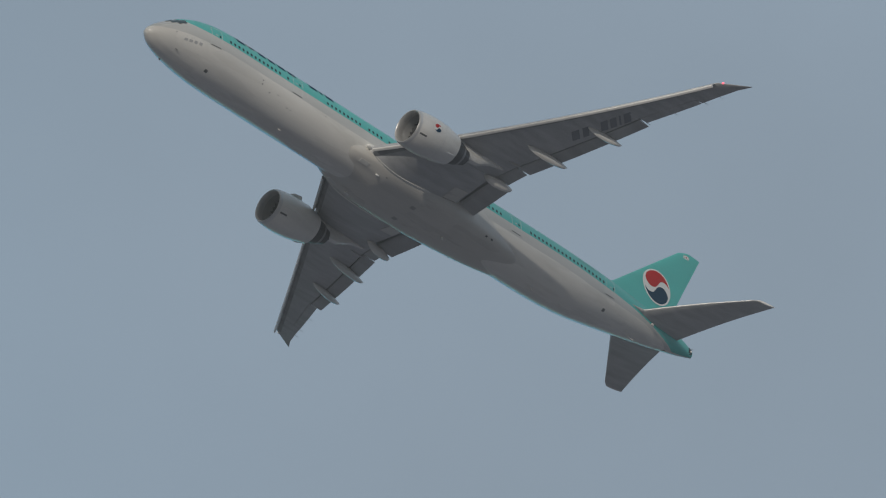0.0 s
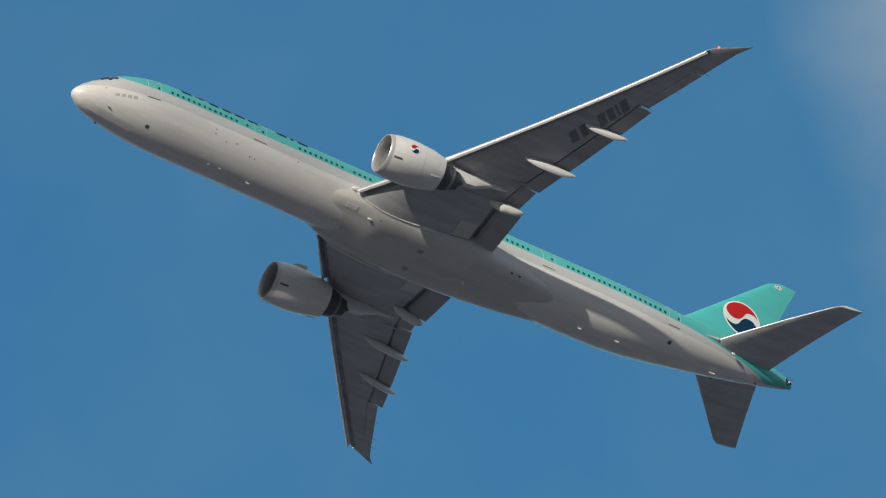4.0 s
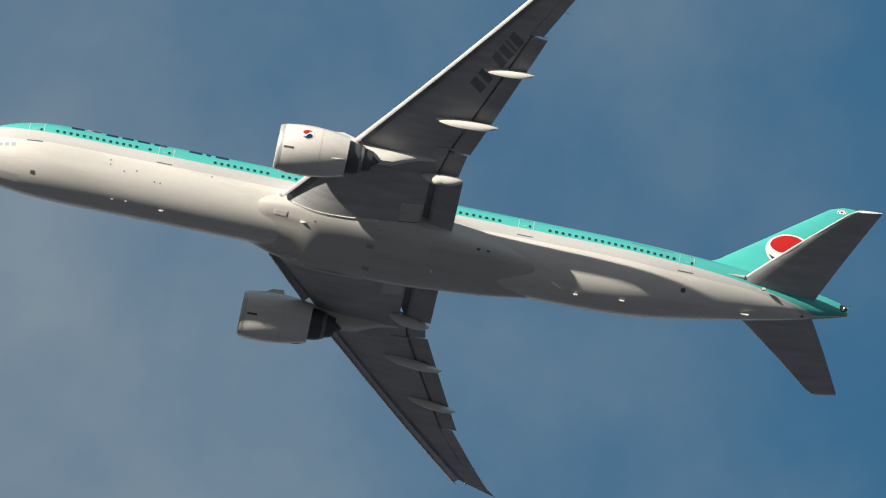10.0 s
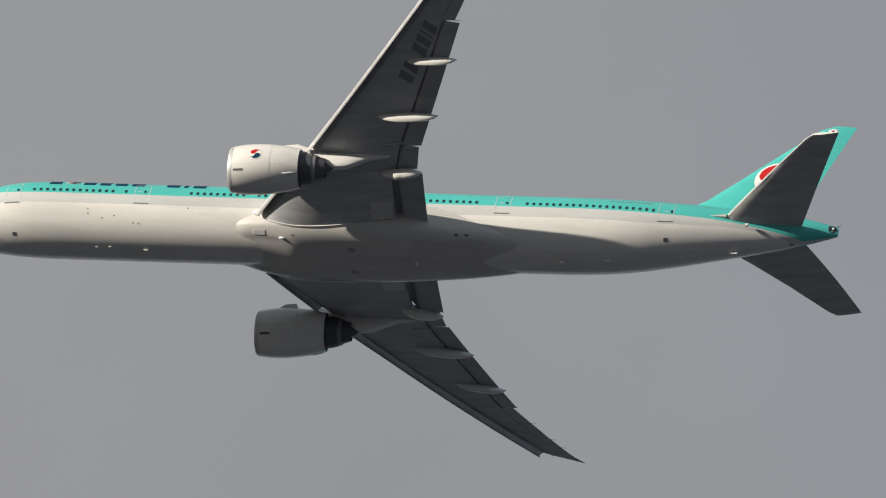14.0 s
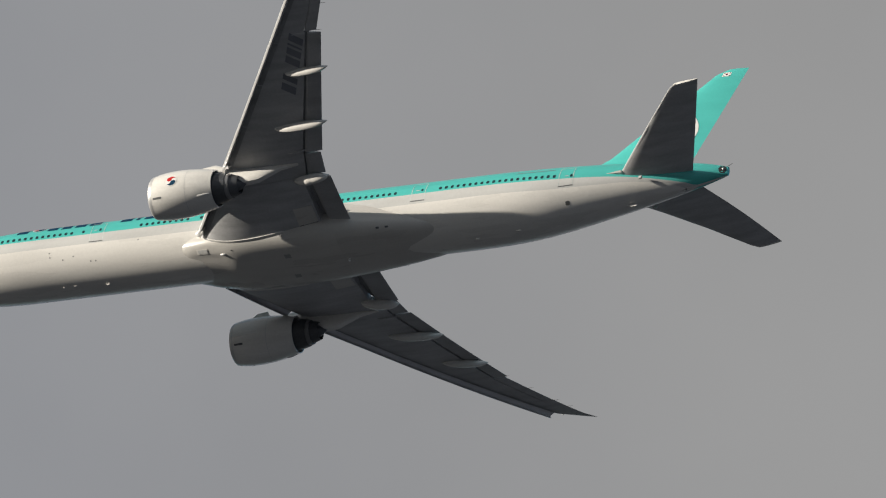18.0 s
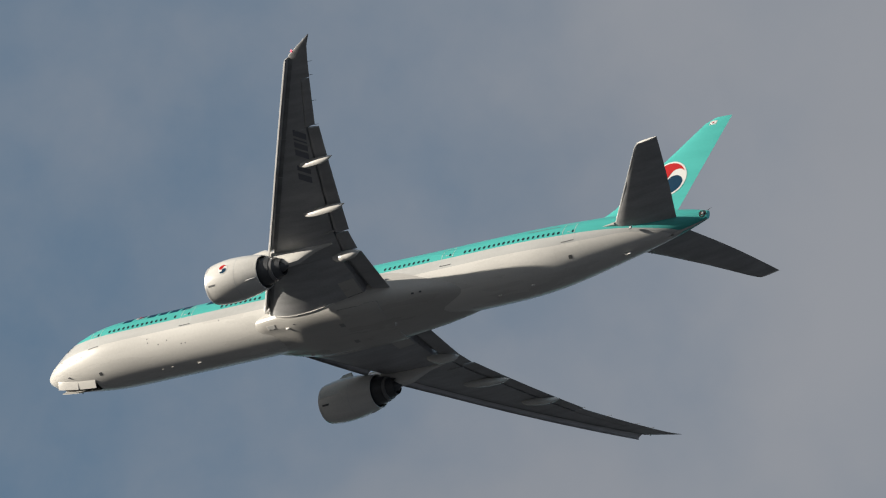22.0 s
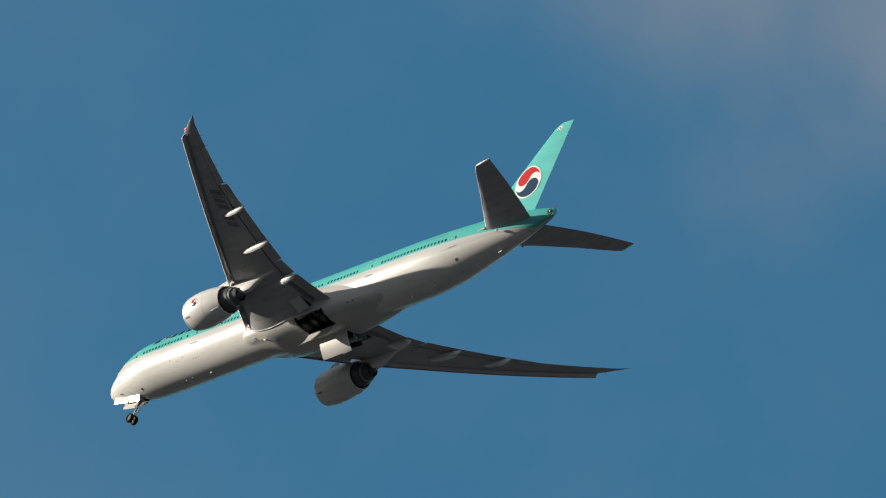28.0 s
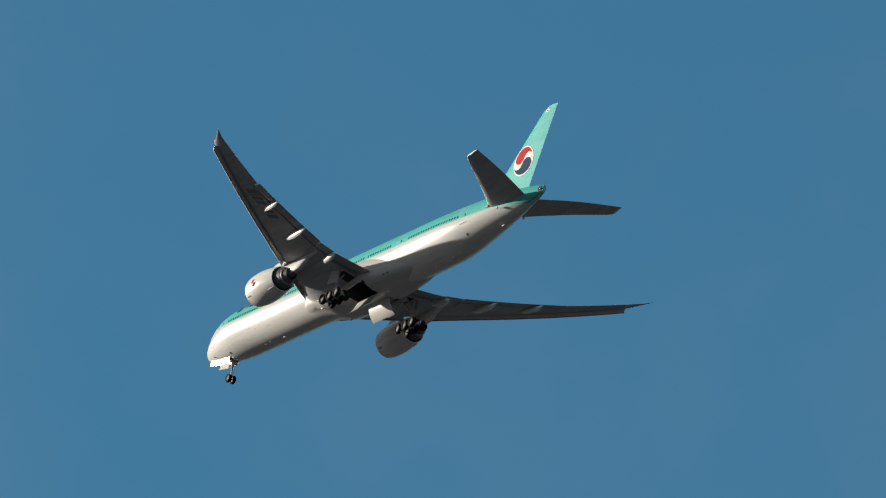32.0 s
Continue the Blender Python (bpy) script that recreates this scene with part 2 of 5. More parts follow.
# ---- sky, sun ----
SUN_AZ, SUN_EL = 238.0, 10.9     # azimuth from +Y clockwise towards +X; elevation, degrees
SUN_DIR = Vector((math.sin(radians(SUN_AZ)) * math.cos(radians(SUN_EL)),
                  math.cos(radians(SUN_AZ)) * math.cos(radians(SUN_EL)),
                  math.sin(radians(SUN_EL))))


def nodes_of(tree):
    """For a node tree: add a node, link two sockets."""
    def add(kind, **props):
        n = tree.nodes.new(kind)
        for k, v in props.items():
            setattr(n, k, v)
        return n

    def link(a, b):
        tree.links.new(a, b)
    return add, link


def make_world():
    w = bpy.data.worlds.new("sky")
    w.use_nodes = True
    t = w.node_tree
    t.nodes.clear()
    add, link = nodes_of(t)
    out = add("ShaderNodeOutputWorld")
    bg = add("ShaderNodeBackground")
    sky = add("ShaderNodeTexSky", sky_type="NISHITA", sun_disc=False)
    sky.sun_elevation, sky.sun_rotation = radians(SUN_EL), radians(SUN_AZ)
    sky.altitude, sky.air_density, sky.dust_density, sky.ozone_density = 50, 1.0, 0.6, 2.0
    co = add("ShaderNodeTexCoord")
    # soft billows, two sizes
    big = add("ShaderNodeTexNoise")
    big.inputs["Scale"].default_value, big.inputs["Detail"].default_value = 22.0, 5.0
    big.inputs["Roughness"].default_value = 0.5
    fine = add("ShaderNodeTexNoise")
    fine.inputs["Scale"].default_value, fine.inputs["Detail"].default_value = 70.0, 6.0
    fine.inputs["Roughness"].default_value = 0.55
    link(co.outputs["Generated"], big.inputs["Vector"])
    link(co.outputs["Generated"], fine.inputs["Vector"])
    # compass bearing, bent by the billows
    sep = add("ShaderNodeSeparateXYZ")
    link(co.outputs["Generated"], sep.inputs[0])
    az = add("ShaderNodeMath", operation="ARCTAN2")
    link(sep.outputs["X"], az.inputs[0])
    link(sep.outputs["Y"], az.inputs[1])
    bend = add("ShaderNodeMath", operation="MULTIPLY_ADD")
    link(big.outputs["Fac"], bend.inputs[0])
    bend.inputs[1].default_value, bend.inputs[2].default_value = CLOUD_BEND, -0.5 * CLOUD_BEND
    lean = add("ShaderNodeMath", operation="MULTIPLY_ADD")
    link(sep.outputs["Z"], lean.inputs[0])
    lean.inputs[1].default_value = CLOUD_LEAN
    link(bend.outputs[0], lean.inputs[2])
    tot = add("ShaderNodeMath", operation="ADD")
    link(az.outputs[0], tot.inputs[0])
    link(lean.outputs[0], tot.inputs[1])
    mp = add("ShaderNodeMapRange")
    mp.inputs["From Min"].default_value = radians(-75) + CLOUD_LEAN * 0.6
    mp.inputs["From Max"].default_value = radians(50) + CLOUD_LEAN * 0.6
    link(tot.outputs[0], mp.inputs["Value"])
    ramp = add("ShaderNodeValToRGB")
    ramp.color_ramp.interpolation = "B_SPLINE"
    el = ramp.color_ramp.elements
    while len(el) > 1:
        el.remove(el[0])
    for i, (deg, cover) in enumerate(CLOUD_COVER):
        p = (deg + 75) / 125
        e = el[0] if i == 0 else el.new(p)
        e.position = p
        e.color = (cover, cover, cover, 1)
    link(mp.outputs["Result"], ramp.inputs["Fac"])
    # the billows break up the cover into banks, wisps and holes
    lump = add("ShaderNodeMix")
    lump.inputs["Factor"].default_value = 0.45
    link(big.outputs["Fac"], lump.inputs[2])
    link(fine.outputs["Fac"], lump.inputs[3])
    wisp = add("ShaderNodeMath", operation="MULTIPLY_ADD")
    link(lump.outputs[0], wisp.inputs[0])
    wisp.inputs[1].default_value, wisp.inputs[2].default_value = 1.25, -0.625 - 0.3
    raw = add("ShaderNodeMath", operation="MULTIPLY_ADD")
    link(ramp.outputs["Color"], raw.inputs[0])
    raw.inputs[1].default_value = 1.6
    link(wisp.outputs[0], raw.inputs[2])
    cover_out = raw.outputs[0]
    for bearing, height, reach, depth in CLOUD_HOLES:
        b, h = radians(bearing), radians(height)
        far = add("ShaderNodeVectorMath", operation="DISTANCE")
        link(co.outputs["Generated"], far.inputs[0])
        far.inputs[1].default_value = (math.sin(b) * math.cos(h), math.cos(b) * math.cos(h), math.sin(h))
        hole = add("ShaderNodeMapRange", interpolation_type="SMOOTHSTEP")
        hole.inputs["From Max"].default_value = radians(reach)
        hole.inputs["To Min"].default_value, hole.inputs["To Max"].default_value = -depth, 0.0
        link(far.outputs["Value"], hole.inputs["Value"])
        less = add("ShaderNodeMath", operation="ADD")
        link(cover_out, less.inputs[0])
        link(hole.outputs["Result"], less.inputs[1])
        cover_out = less.outputs[0]
    amount = add("ShaderNodeMapRange", interpolation_type="SMOOTHSTEP")
    link(cover_out, amount.inputs["Value"])
    # thin uneven haze in the clear stretches
    haze = add("ShaderNodeMapRange", interpolation_type="SMOOTHSTEP")
    haze.inputs["From Min"].default_value, haze.inputs["From Max"].default_value = 0.36, 0.68
    haze.inputs["To Max"].default_value = HAZE
    link(lump.outputs[0], haze.inputs["Value"])
    veil = add("ShaderNodeMath", operation="MAXIMUM")
    link(amount.outputs["Result"], veil.inputs[0])
    link(haze.outputs["Result"], veil.inputs[1])
    tint = add("ShaderNodeMix", data_type="RGBA", blend_type="MULTIPLY")
    tint.inputs["Factor"].default_value = 1.0
    link(sky.outputs[0], tint.inputs[6])
    tint.inputs[7].default_value = SKY_TINT
    # cloud colour, slightly uneven
    ccol = add("ShaderNodeMix", data_type="RGBA")
    link(big.outputs["Fac"], ccol.inputs["Factor"])
    hue = add("ShaderNodeValToRGB")
    tones = hue.color_ramp.elements
    tones.remove(tones[0])
    for i, (deg, rgb) in enumerate(CLOUD_HUES):
        e = tones[0] if i == 0 else tones.new((deg + 75) / 125)
        e.position = (deg + 75) / 125
        e.color = (*rgb, 1)
    link(mp.outputs["Result"], hue.inputs["Fac"])
    ccol.inputs[6].default_value, ccol.inputs[7].default_value = CLOUD_DARK, CLOUD_LIGHT
    shade = add("ShaderNodeMix", data_type="RGBA", blend_type="MULTIPLY")
    shade.inputs["Factor"].default_value = 1.0
    link(ccol.outputs[2], shade.inputs[6])
    link(hue.outputs["Color"], shade.inputs[7])
    mix = add("ShaderNodeMix", data_type="RGBA")
    link(veil.outputs[0], mix.inputs["Factor"])
    link(tint.outputs[2], mix.inputs[6])
    link(shade.outputs[2], mix.inputs[7])
    link(mix.outputs[2], bg.inputs["Color"])
    bg.inputs["Strength"].default_value = SKY_STRENGTH
    link(bg.outputs[0], out.inputs["Surface"])
    scene.world = w


make_world()
sun_data = bpy.data.lights.new("sun", "SUN")
sun_data.energy, sun_data.angle, sun_data.color = SUN_POWER, radians(0.53), (1.0, 0.92, 0.795)
sun = new("sun", sun_data)
sun.matrix_basis = look(SUN_DIR * 100, (0, 0, 0))


# ---- materials ----
def paint(name, colour, rough=0.35, metal=0.0, coat=0.0, grime=0.1, grain=0.5, streak=(0.25, 1.5, 1.5), bump=0.0, spec=0.5):
    """A painted or bare surface: streaky dirt along the airflow, fine mottling, uneven gloss."""
    m = bpy.data.materials.new(name)
    m.use_nodes = True
    t = m.node_tree
    add, link = nodes_of(t)
    b = t.nodes["Principled BSDF"]
    co = add("ShaderNodeTexCoord")
    mp = add("ShaderNodeMapping")
    mp.inputs["Scale"].default_value = streak
    link(co.outputs["Object"], mp.inputs["Vector"])
    n1 = add("ShaderNodeTexNoise")
    n1.inputs["Scale"].default_value, n1.inputs["Detail"].default_value = grain, 6.0
    link(mp.outputs[0], n1.inputs["Vector"])
    n2 = add("ShaderNodeTexNoise")
    n2.inputs["Scale"].default_value, n2.inputs["Detail"].default_value = 5.0, 4.0
    link(co.outputs["Object"], n2.inputs["Vector"])
    s = add("ShaderNodeMath", operation="MULTIPLY_ADD")
    link(n2.outputs["Fac"], s.inputs[0])
    s.inputs[1].default_value = 0.35
    link(n1.outputs["Fac"], s.inputs[2])
    r = add("ShaderNodeValToRGB")
    r.color_ramp.elements[0].position, r.color_ramp.elements[1].position = 0.45, 0.85
    lo = tuple(c * (1 - grime * 1.6) for c in colour)
    hi = tuple(min(1, c * (1 + grime * 0.4)) for c in colour)
    r.color_ramp.elements[0].color, r.color_ramp.elements[1].color = (*lo, 1), (*hi, 1)
    link(s.outputs[0], r.inputs["Fac"])
    link(r.outputs["Color"], b.inputs["Base Color"])
    rr = add("ShaderNodeMapRange")
    rr.inputs["To Min"].default_value, rr.inputs["To Max"].default_value = rough * 0.8, min(1, rough * 1.25)
    link(n1.outputs["Fac"], rr.inputs["Value"])
    link(rr.outputs["Result"], b.inputs["Roughness"])
    b.inputs["Metallic"].default_value = metal
    b.inputs["Coat Weight"].default_value = coat
    b.inputs["Coat Roughness"].default_value = 0.1
    b.inputs["Specular IOR Level"].default_value = spec
    if bump:
        bp = add("ShaderNodeBump")
        bp.inputs["Strength"].default_value, bp.inputs["Distance"].default_value = bump, 0.02
        link(n2.outputs["Fac"], bp.inputs["Height"])
        link(bp.outputs[0], b.inputs["Normal"])
    return m


def glow(name, colour, power):
    m = bpy.data.materials.new(name)
    m.use_nodes = True
    b = m.node_tree.nodes["Principled BSDF"]
    b.inputs["Base Color"].default_value = (*colour, 1)
    b.inputs["Emission Color"].default_value = (*colour, 1)
    b.inputs["Emission Strength"].default_value = power
    return m


WHITE = paint("white_paint", (0.75, 0.735, 0.70), 0.27, coat=0.35, grime=0.07)
# fairing and gear doors, a darker white than the hull
BELLYW = paint("darker_white_paint", (0.58, 0.565, 0.535), 0.28, coat=0.3, grime=0.07)
SILVER = paint("silver_grey_paint", (0.56, 0.565, 0.555), 0.3, metal=0.0, coat=0.3, grime=0.08)
TEAL = paint("teal_paint", (0.075, 0.50, 0.46), 0.4, coat=0.25, grime=0.06)
WING = paint("wing_grey_paint", (0.46, 0.465, 0.475), 0.5, grime=0.14, grain=0.9)
PANEL = paint("wing_panel_grey_paint", (0.41, 0.415, 0.425), 0.5, grime=0.14)
POD = paint("nacelle_white_paint", (0.76, 0.745, 0.71), 0.25, coat=0.4, grime=0.1)
FAIR = paint("fairing_light_grey_paint", (0.74, 0.725, 0.69), 0.25, coat=0.5, grime=0.1)
BARE = paint("bare_aluminium", (0.60, 0.60, 0.60), 0.36, metal=0.4, grime=0.08)
STEEL = paint("heat_stained_metal", (0.12, 0.125, 0.135), 0.45, metal=0.5, grime=0.25)
NOZZLE = paint("bare_nozzle_metal", (0.30, 0.30, 0.31), 0.4, metal=0.6, grime=0.2)
# real dark parts, and painted shade inside the wheel wells
DARK = paint("dark_paint_and_shade", (0.03, 0.031, 0.034), 0.7, grime=0.2)
GLASS = paint("dark_window_glass", (0.02, 0.05, 0.06), 0.12, grime=0.05)
BLUE = paint("dark_blue_paint", (0.004, 0.042, 0.09), 0.7, grime=0.05, spec=0.12)
RED = paint("red_paint", (0.5, 0.02, 0.022), 0.75, grime=0.05, spec=0.12)
CHALK = paint("plain_white_paint", (0.8, 0.8, 0.78), 0.4, coat=0.2, grime=0.04)
INK = paint("faded_blue_grey_lettering", (0.205, 0.215, 0.245), 0.55, grime=0.1)
RUBBER = paint("tyre_rubber", (0.018, 0.018, 0.019), 0.9, grime=0.2, bump=0.3, spec=0.15)
GEARM = paint("gear_grey_paint", (0.45, 0.45, 0.44), 0.45, grime=0.25, grain=2.0)
MARK = paint("small_dark_mark", (0.10, 0.105, 0.11), 0.6, grime=0.1)
PORT = paint("small_grey_port", (0.26, 0.26, 0.265), 0.6, grime=0.1)
BEAD = paint("pale_door_seal", (0.60, 0.66, 0.64), 0.5, grime=0.05)
# darker grey that paints the shade of slat coves and flap gaps
RECESS_SHADE = paint("recess_shade_grey", (0.33, 0.335, 0.34), 0.7, grime=0.2)
OVAL = paint("dull_grey_plate", (0.36, 0.36, 0.355), 0.5, grime=0.15)
RIM = paint("wheel_rim_grey", (0.055, 0.055, 0.06), 0.55, metal=0.2, grime=0.3, grain=3.0)
LAMP = glow("lit_landing_lamp", (1.0, 0.95, 0.86), 3.0)
REDLAMP = glow("red_position_lamp", (1.0, 0.12, 0.16), 1.2)


def ground_paint():
    """Unseen ground: paler to the east, darker to the west, to set the light bounced up."""
    m = bpy.data.materials.new("unseen_ground_bounce")
    m.use_nodes = True
    t = m.node_tree
    add, link = nodes_of(t)
    b = t.nodes["Principled BSDF"]
    co, big, small = add("ShaderNodeTexCoord"), add("ShaderNodeTexNoise"), add("ShaderNodeTexNoise")
    big.inputs["Scale"].default_value, big.inputs["Detail"].default_value = 0.0022, 6.0
    small.inputs["Scale"].default_value, small.inputs["Detail"].default_value = 0.05, 8.0
    for n in (big, small):
        link(co.outputs["Object"], n.inputs["Vector"])
    sep = add("ShaderNodeSeparateXYZ")
    link(co.outputs["Object"], sep.inputs[0])
    edge = add("ShaderNodeMath", operation="MULTIPLY_ADD")
    link(big.outputs["Fac"], edge.inputs[0])
    edge.inputs[1].default_value = 900.0
    link(sep.outputs["X"], edge.inputs[2])
    share = add("ShaderNodeMapRange", interpolation_type="SMOOTHSTEP")
    share.inputs["From Min"].default_value, share.inputs["From Max"].default_value = GROUND_EDGE
    link(edge.outputs[0], share.inputs["Value"])
    mix, fleck = add("ShaderNodeMix", data_type="RGBA"), add("ShaderNodeMix", data_type="RGBA", blend_type="MULTIPLY")
    mix.inputs[6].default_value, mix.inputs[7].default_value = BOUNCE_WEST, BOUNCE_EAST
    link(share.outputs["Result"], mix.inputs["Factor"])
    tone = add("ShaderNodeMapRange")
    tone.inputs["To Min"].default_value, tone.inputs["To Max"].default_value = 0.6, 1.4
    link(small.outputs["Fac"], tone.inputs["Value"])
    fleck.inputs["Factor"].default_value = 1.0
    link(mix.outputs[2], fleck.inputs[6])
    link(tone.outputs["Result"], fleck.inputs[7])
    link(fleck.outputs[2], b.inputs["Base Color"])
    b.inputs["Roughness"].default_value, b.inputs["Specular IOR Level"].default_value = 0.95, 0.1
    return m


GROUND = ground_paint()

# ---- building helpers ----
OFF = Vector((37.0, 0.0, 0.0))


def part(name, bm, material, parent, label="", at=None, smooth=True):
    """One mesh object under a thing or part. at: where its pivot lies, in the aircraft's own axes."""
    bmesh.ops.recalc_face_normals(bm, faces=bm.faces)
    me = bpy.data.meshes.new(name)
    bm.to_mesh(me)
    bm.free()
    for m in (material if isinstance(material, (list, tuple)) else [material]):
        me.materials.append(m)
    if smooth:
        me.polygons.foreach_set("use_smooth", [True] * len(me.polygons))
        me.set_sharp_from_angle(angle=radians(38))
    ob = new(name, me)
    if parent:
        ob.parent = parent
    if at is not None:
        ob.location = at
    if label:
        ob["label"] = label
    return ob


def grid(bm, rows, close=False, mat=None):
    """Faces between rows of points; close joins the last column to the first. mat(i, j): material index."""
    vs = [[bm.verts.new(p) for p in r] for r in rows]
    n = len(rows[0])
    for i in range(len(rows) - 1):
        for j in range(n if close else n - 1):
            k = (j + 1) % n
            q = [vs[i][j], vs[i][k], vs[i + 1][k], vs[i + 1][j]]
            try:
                f = bm.faces.new(q)
                if mat:
                    f.material_index = mat(i, j)
            except ValueError:
                pass
    return vs


def loft(sections, caps=True):
    bm = bmesh.new()
    vs = grid(bm, sections, close=True)
    if caps:
        for ring in (vs[0], vs[-1]):
            try:
                bm.faces.new(ring)
            except ValueError:
                pass
    return bm


def rod(bm, a, b, r0, r1=None, n=10):
    """A round bar from a to b."""
    a, b = Vector(a), Vector(b)
    r1 = r0 if r1 is None else r1
    d = (b - a).normalized()
    u = d.orthogonal().normalized()
    v = d.cross(u)
    rings = [[p + (u * math.cos(2 * math.pi * k / n) + v * math.sin(2 * math.pi * k / n)) * r for k in range(n)]
             for p, r in ((a, r0), (b, r1))]
    vs = grid(bm, rings, close=True)
    bm.faces.new(vs[0])
    bm.faces.new(vs[1])


def block(bm, x0, x1, y0, y1, z0, z1, bev=0.0):
    r = bmesh.ops.create_cube(bm, size=1.0)
    for v in r["verts"]:
        v.co = Vector((x0 + (v.co.x + .5) * (x1 - x0), y0 + (v.co.y + .5) * (y1 - y0), z0 + (v.co.z + .5) * (z1 - z0)))
    if bev:
        es = list({e for v in r["verts"] for e in v.link_edges})
        bmesh.ops.bevel(bm, geom=es, offset=bev, segments=2, affect="EDGES")


def curve_at(table, x):
    """Smooth values between the rows of a table (first column rising)."""
    if x <= table[0][0]:
        return table[0][1:]
    for i in range(len(table) - 1):
        a, b = table[i], table[i + 1]
        if x <= b[0]:
            p = table[i - 1] if i else a
            q = table[i + 2] if i + 2 < len(table) else b
            h = b[0] - a[0]
            s = (x - a[0]) / h
            res = []
            for k in range(1, len(a)):
                m0 = (b[k] - p[k]) / (b[0] - p[0]) * h if b[0] > p[0] and i else (b[k] - a[k])
                m1 = (q[k] - a[k]) / (q[0] - a[0]) * h if q[0] > b[0] else (b[k] - a[k])
                res.append((2 * s ** 3 - 3 * s ** 2 + 1) * a[k] + (s ** 3 - 2 * s ** 2 + s) * m0
                           + (-2 * s ** 3 + 3 * s ** 2) * b[k] + (s ** 3 - s ** 2) * m1)
            return res
    return table[-1][1:]


# ---- ground: one unseen sheet to the horizon, its tones set for bounce light ----
def build_ground():
    bm = bmesh.new()
    rows = []
    for r in (0.5, 30, 120, 400, 1200, 2500, 4500, 12000, 60000):
        rows.append([(r * math.cos(a), r * math.sin(a), 0.0) for a in [2 * math.pi * k / 48 for k in range(48)]])
    vs = grid(bm, rows, close=True)
    bm.faces.new(vs[0])
    g = part("ground", bm, GROUND, None, smooth=False)
    tagged(g, "flat open country, pale airfield giving way to dark woods", "ground", kind="structure")


build_ground()

# ---- the airliner ----
airliner = new("airliner")
tagged(airliner, "teal and white twin-engine wide-body jet airliner in flight", "airplane")

# station, centre height, half width, half height
HULL = [(0.0, -1.2, 0.02, 0.02), (0.12, -1.18, 0.34, 0.34), (0.4, -1.12, 0.66, 0.66), (1.0, -1.0, 1.12, 1.12), (2.0, -0.76, 1.66, 1.66),
        (3.0, -0.5, 2.08, 2.08), (4.2, -0.28, 2.45, 2.46), (5.6, -0.12, 2.76, 2.78), (7.2, -0.03, 2.98, 2.99),
        (9.0, 0.0, 3.08, 3.08), (11.0, 0.0, 3.10, 3.10), (30.0, 0.0, 3.10, 3.10), (50.0, 0.0, 3.10, 3.10), (52.5, 0.02, 3.09, 3.08),
        (55.0, 0.08, 3.02, 3.00), (57.5, 0.21, 2.86, 2.83), (60.0, 0.41, 2.60, 2.58), (62.5, 0.63, 2.28, 2.30),
        (65.0, 0.82, 1.92, 1.98), (68.0, 1.03, 1.42, 1.56), (71.0, 1.22, 0.82, 1.02), (72.6, 1.28, 0.40, 0.60), (73.08, 1.29, 0.25, 0.44)]


def hull(x, a, out=0.0, side=-1):
    """A point on the hull at station x; a: angle above the horizon in degrees; side -1 is port."""
    zc, ry, rz = curve_at(HULL, x)
    return Vector((x, side * (ry + out) * math.cos(radians(a)), zc + (rz + out) * math.sin(radians(a)))) - OFF


def angle_at(x, z):
    zc, ry, rz = curve_at(HULL, x)
    return math.degrees(math.asin(max(-1, min(1, (z - zc) / max(rz, .01)))))


TEAL_LINE = [(0, 2.2), (2.2, 1.6), (3.2, 0.95), (4.5, 0.55), (7.0, 0.32), (12, 0.26), (57, 0.26), (62, 0.38), (65, 0.33), (67, 0.2), (69, 0.08), (70.5, 0.0), (74, -0.8)]
WHITE_LINE = [(0, -0.75), (3, -0.72), (8, -0.72), (57, -0.72), (62, -0.35), (65, -0.08), (67, -0.1), (69, -0.15), (71, -0.25), (74, -1.0)]
NOSE_BAY = (1.6, 3.95, 5.95, 0.76)     # door stations, half width


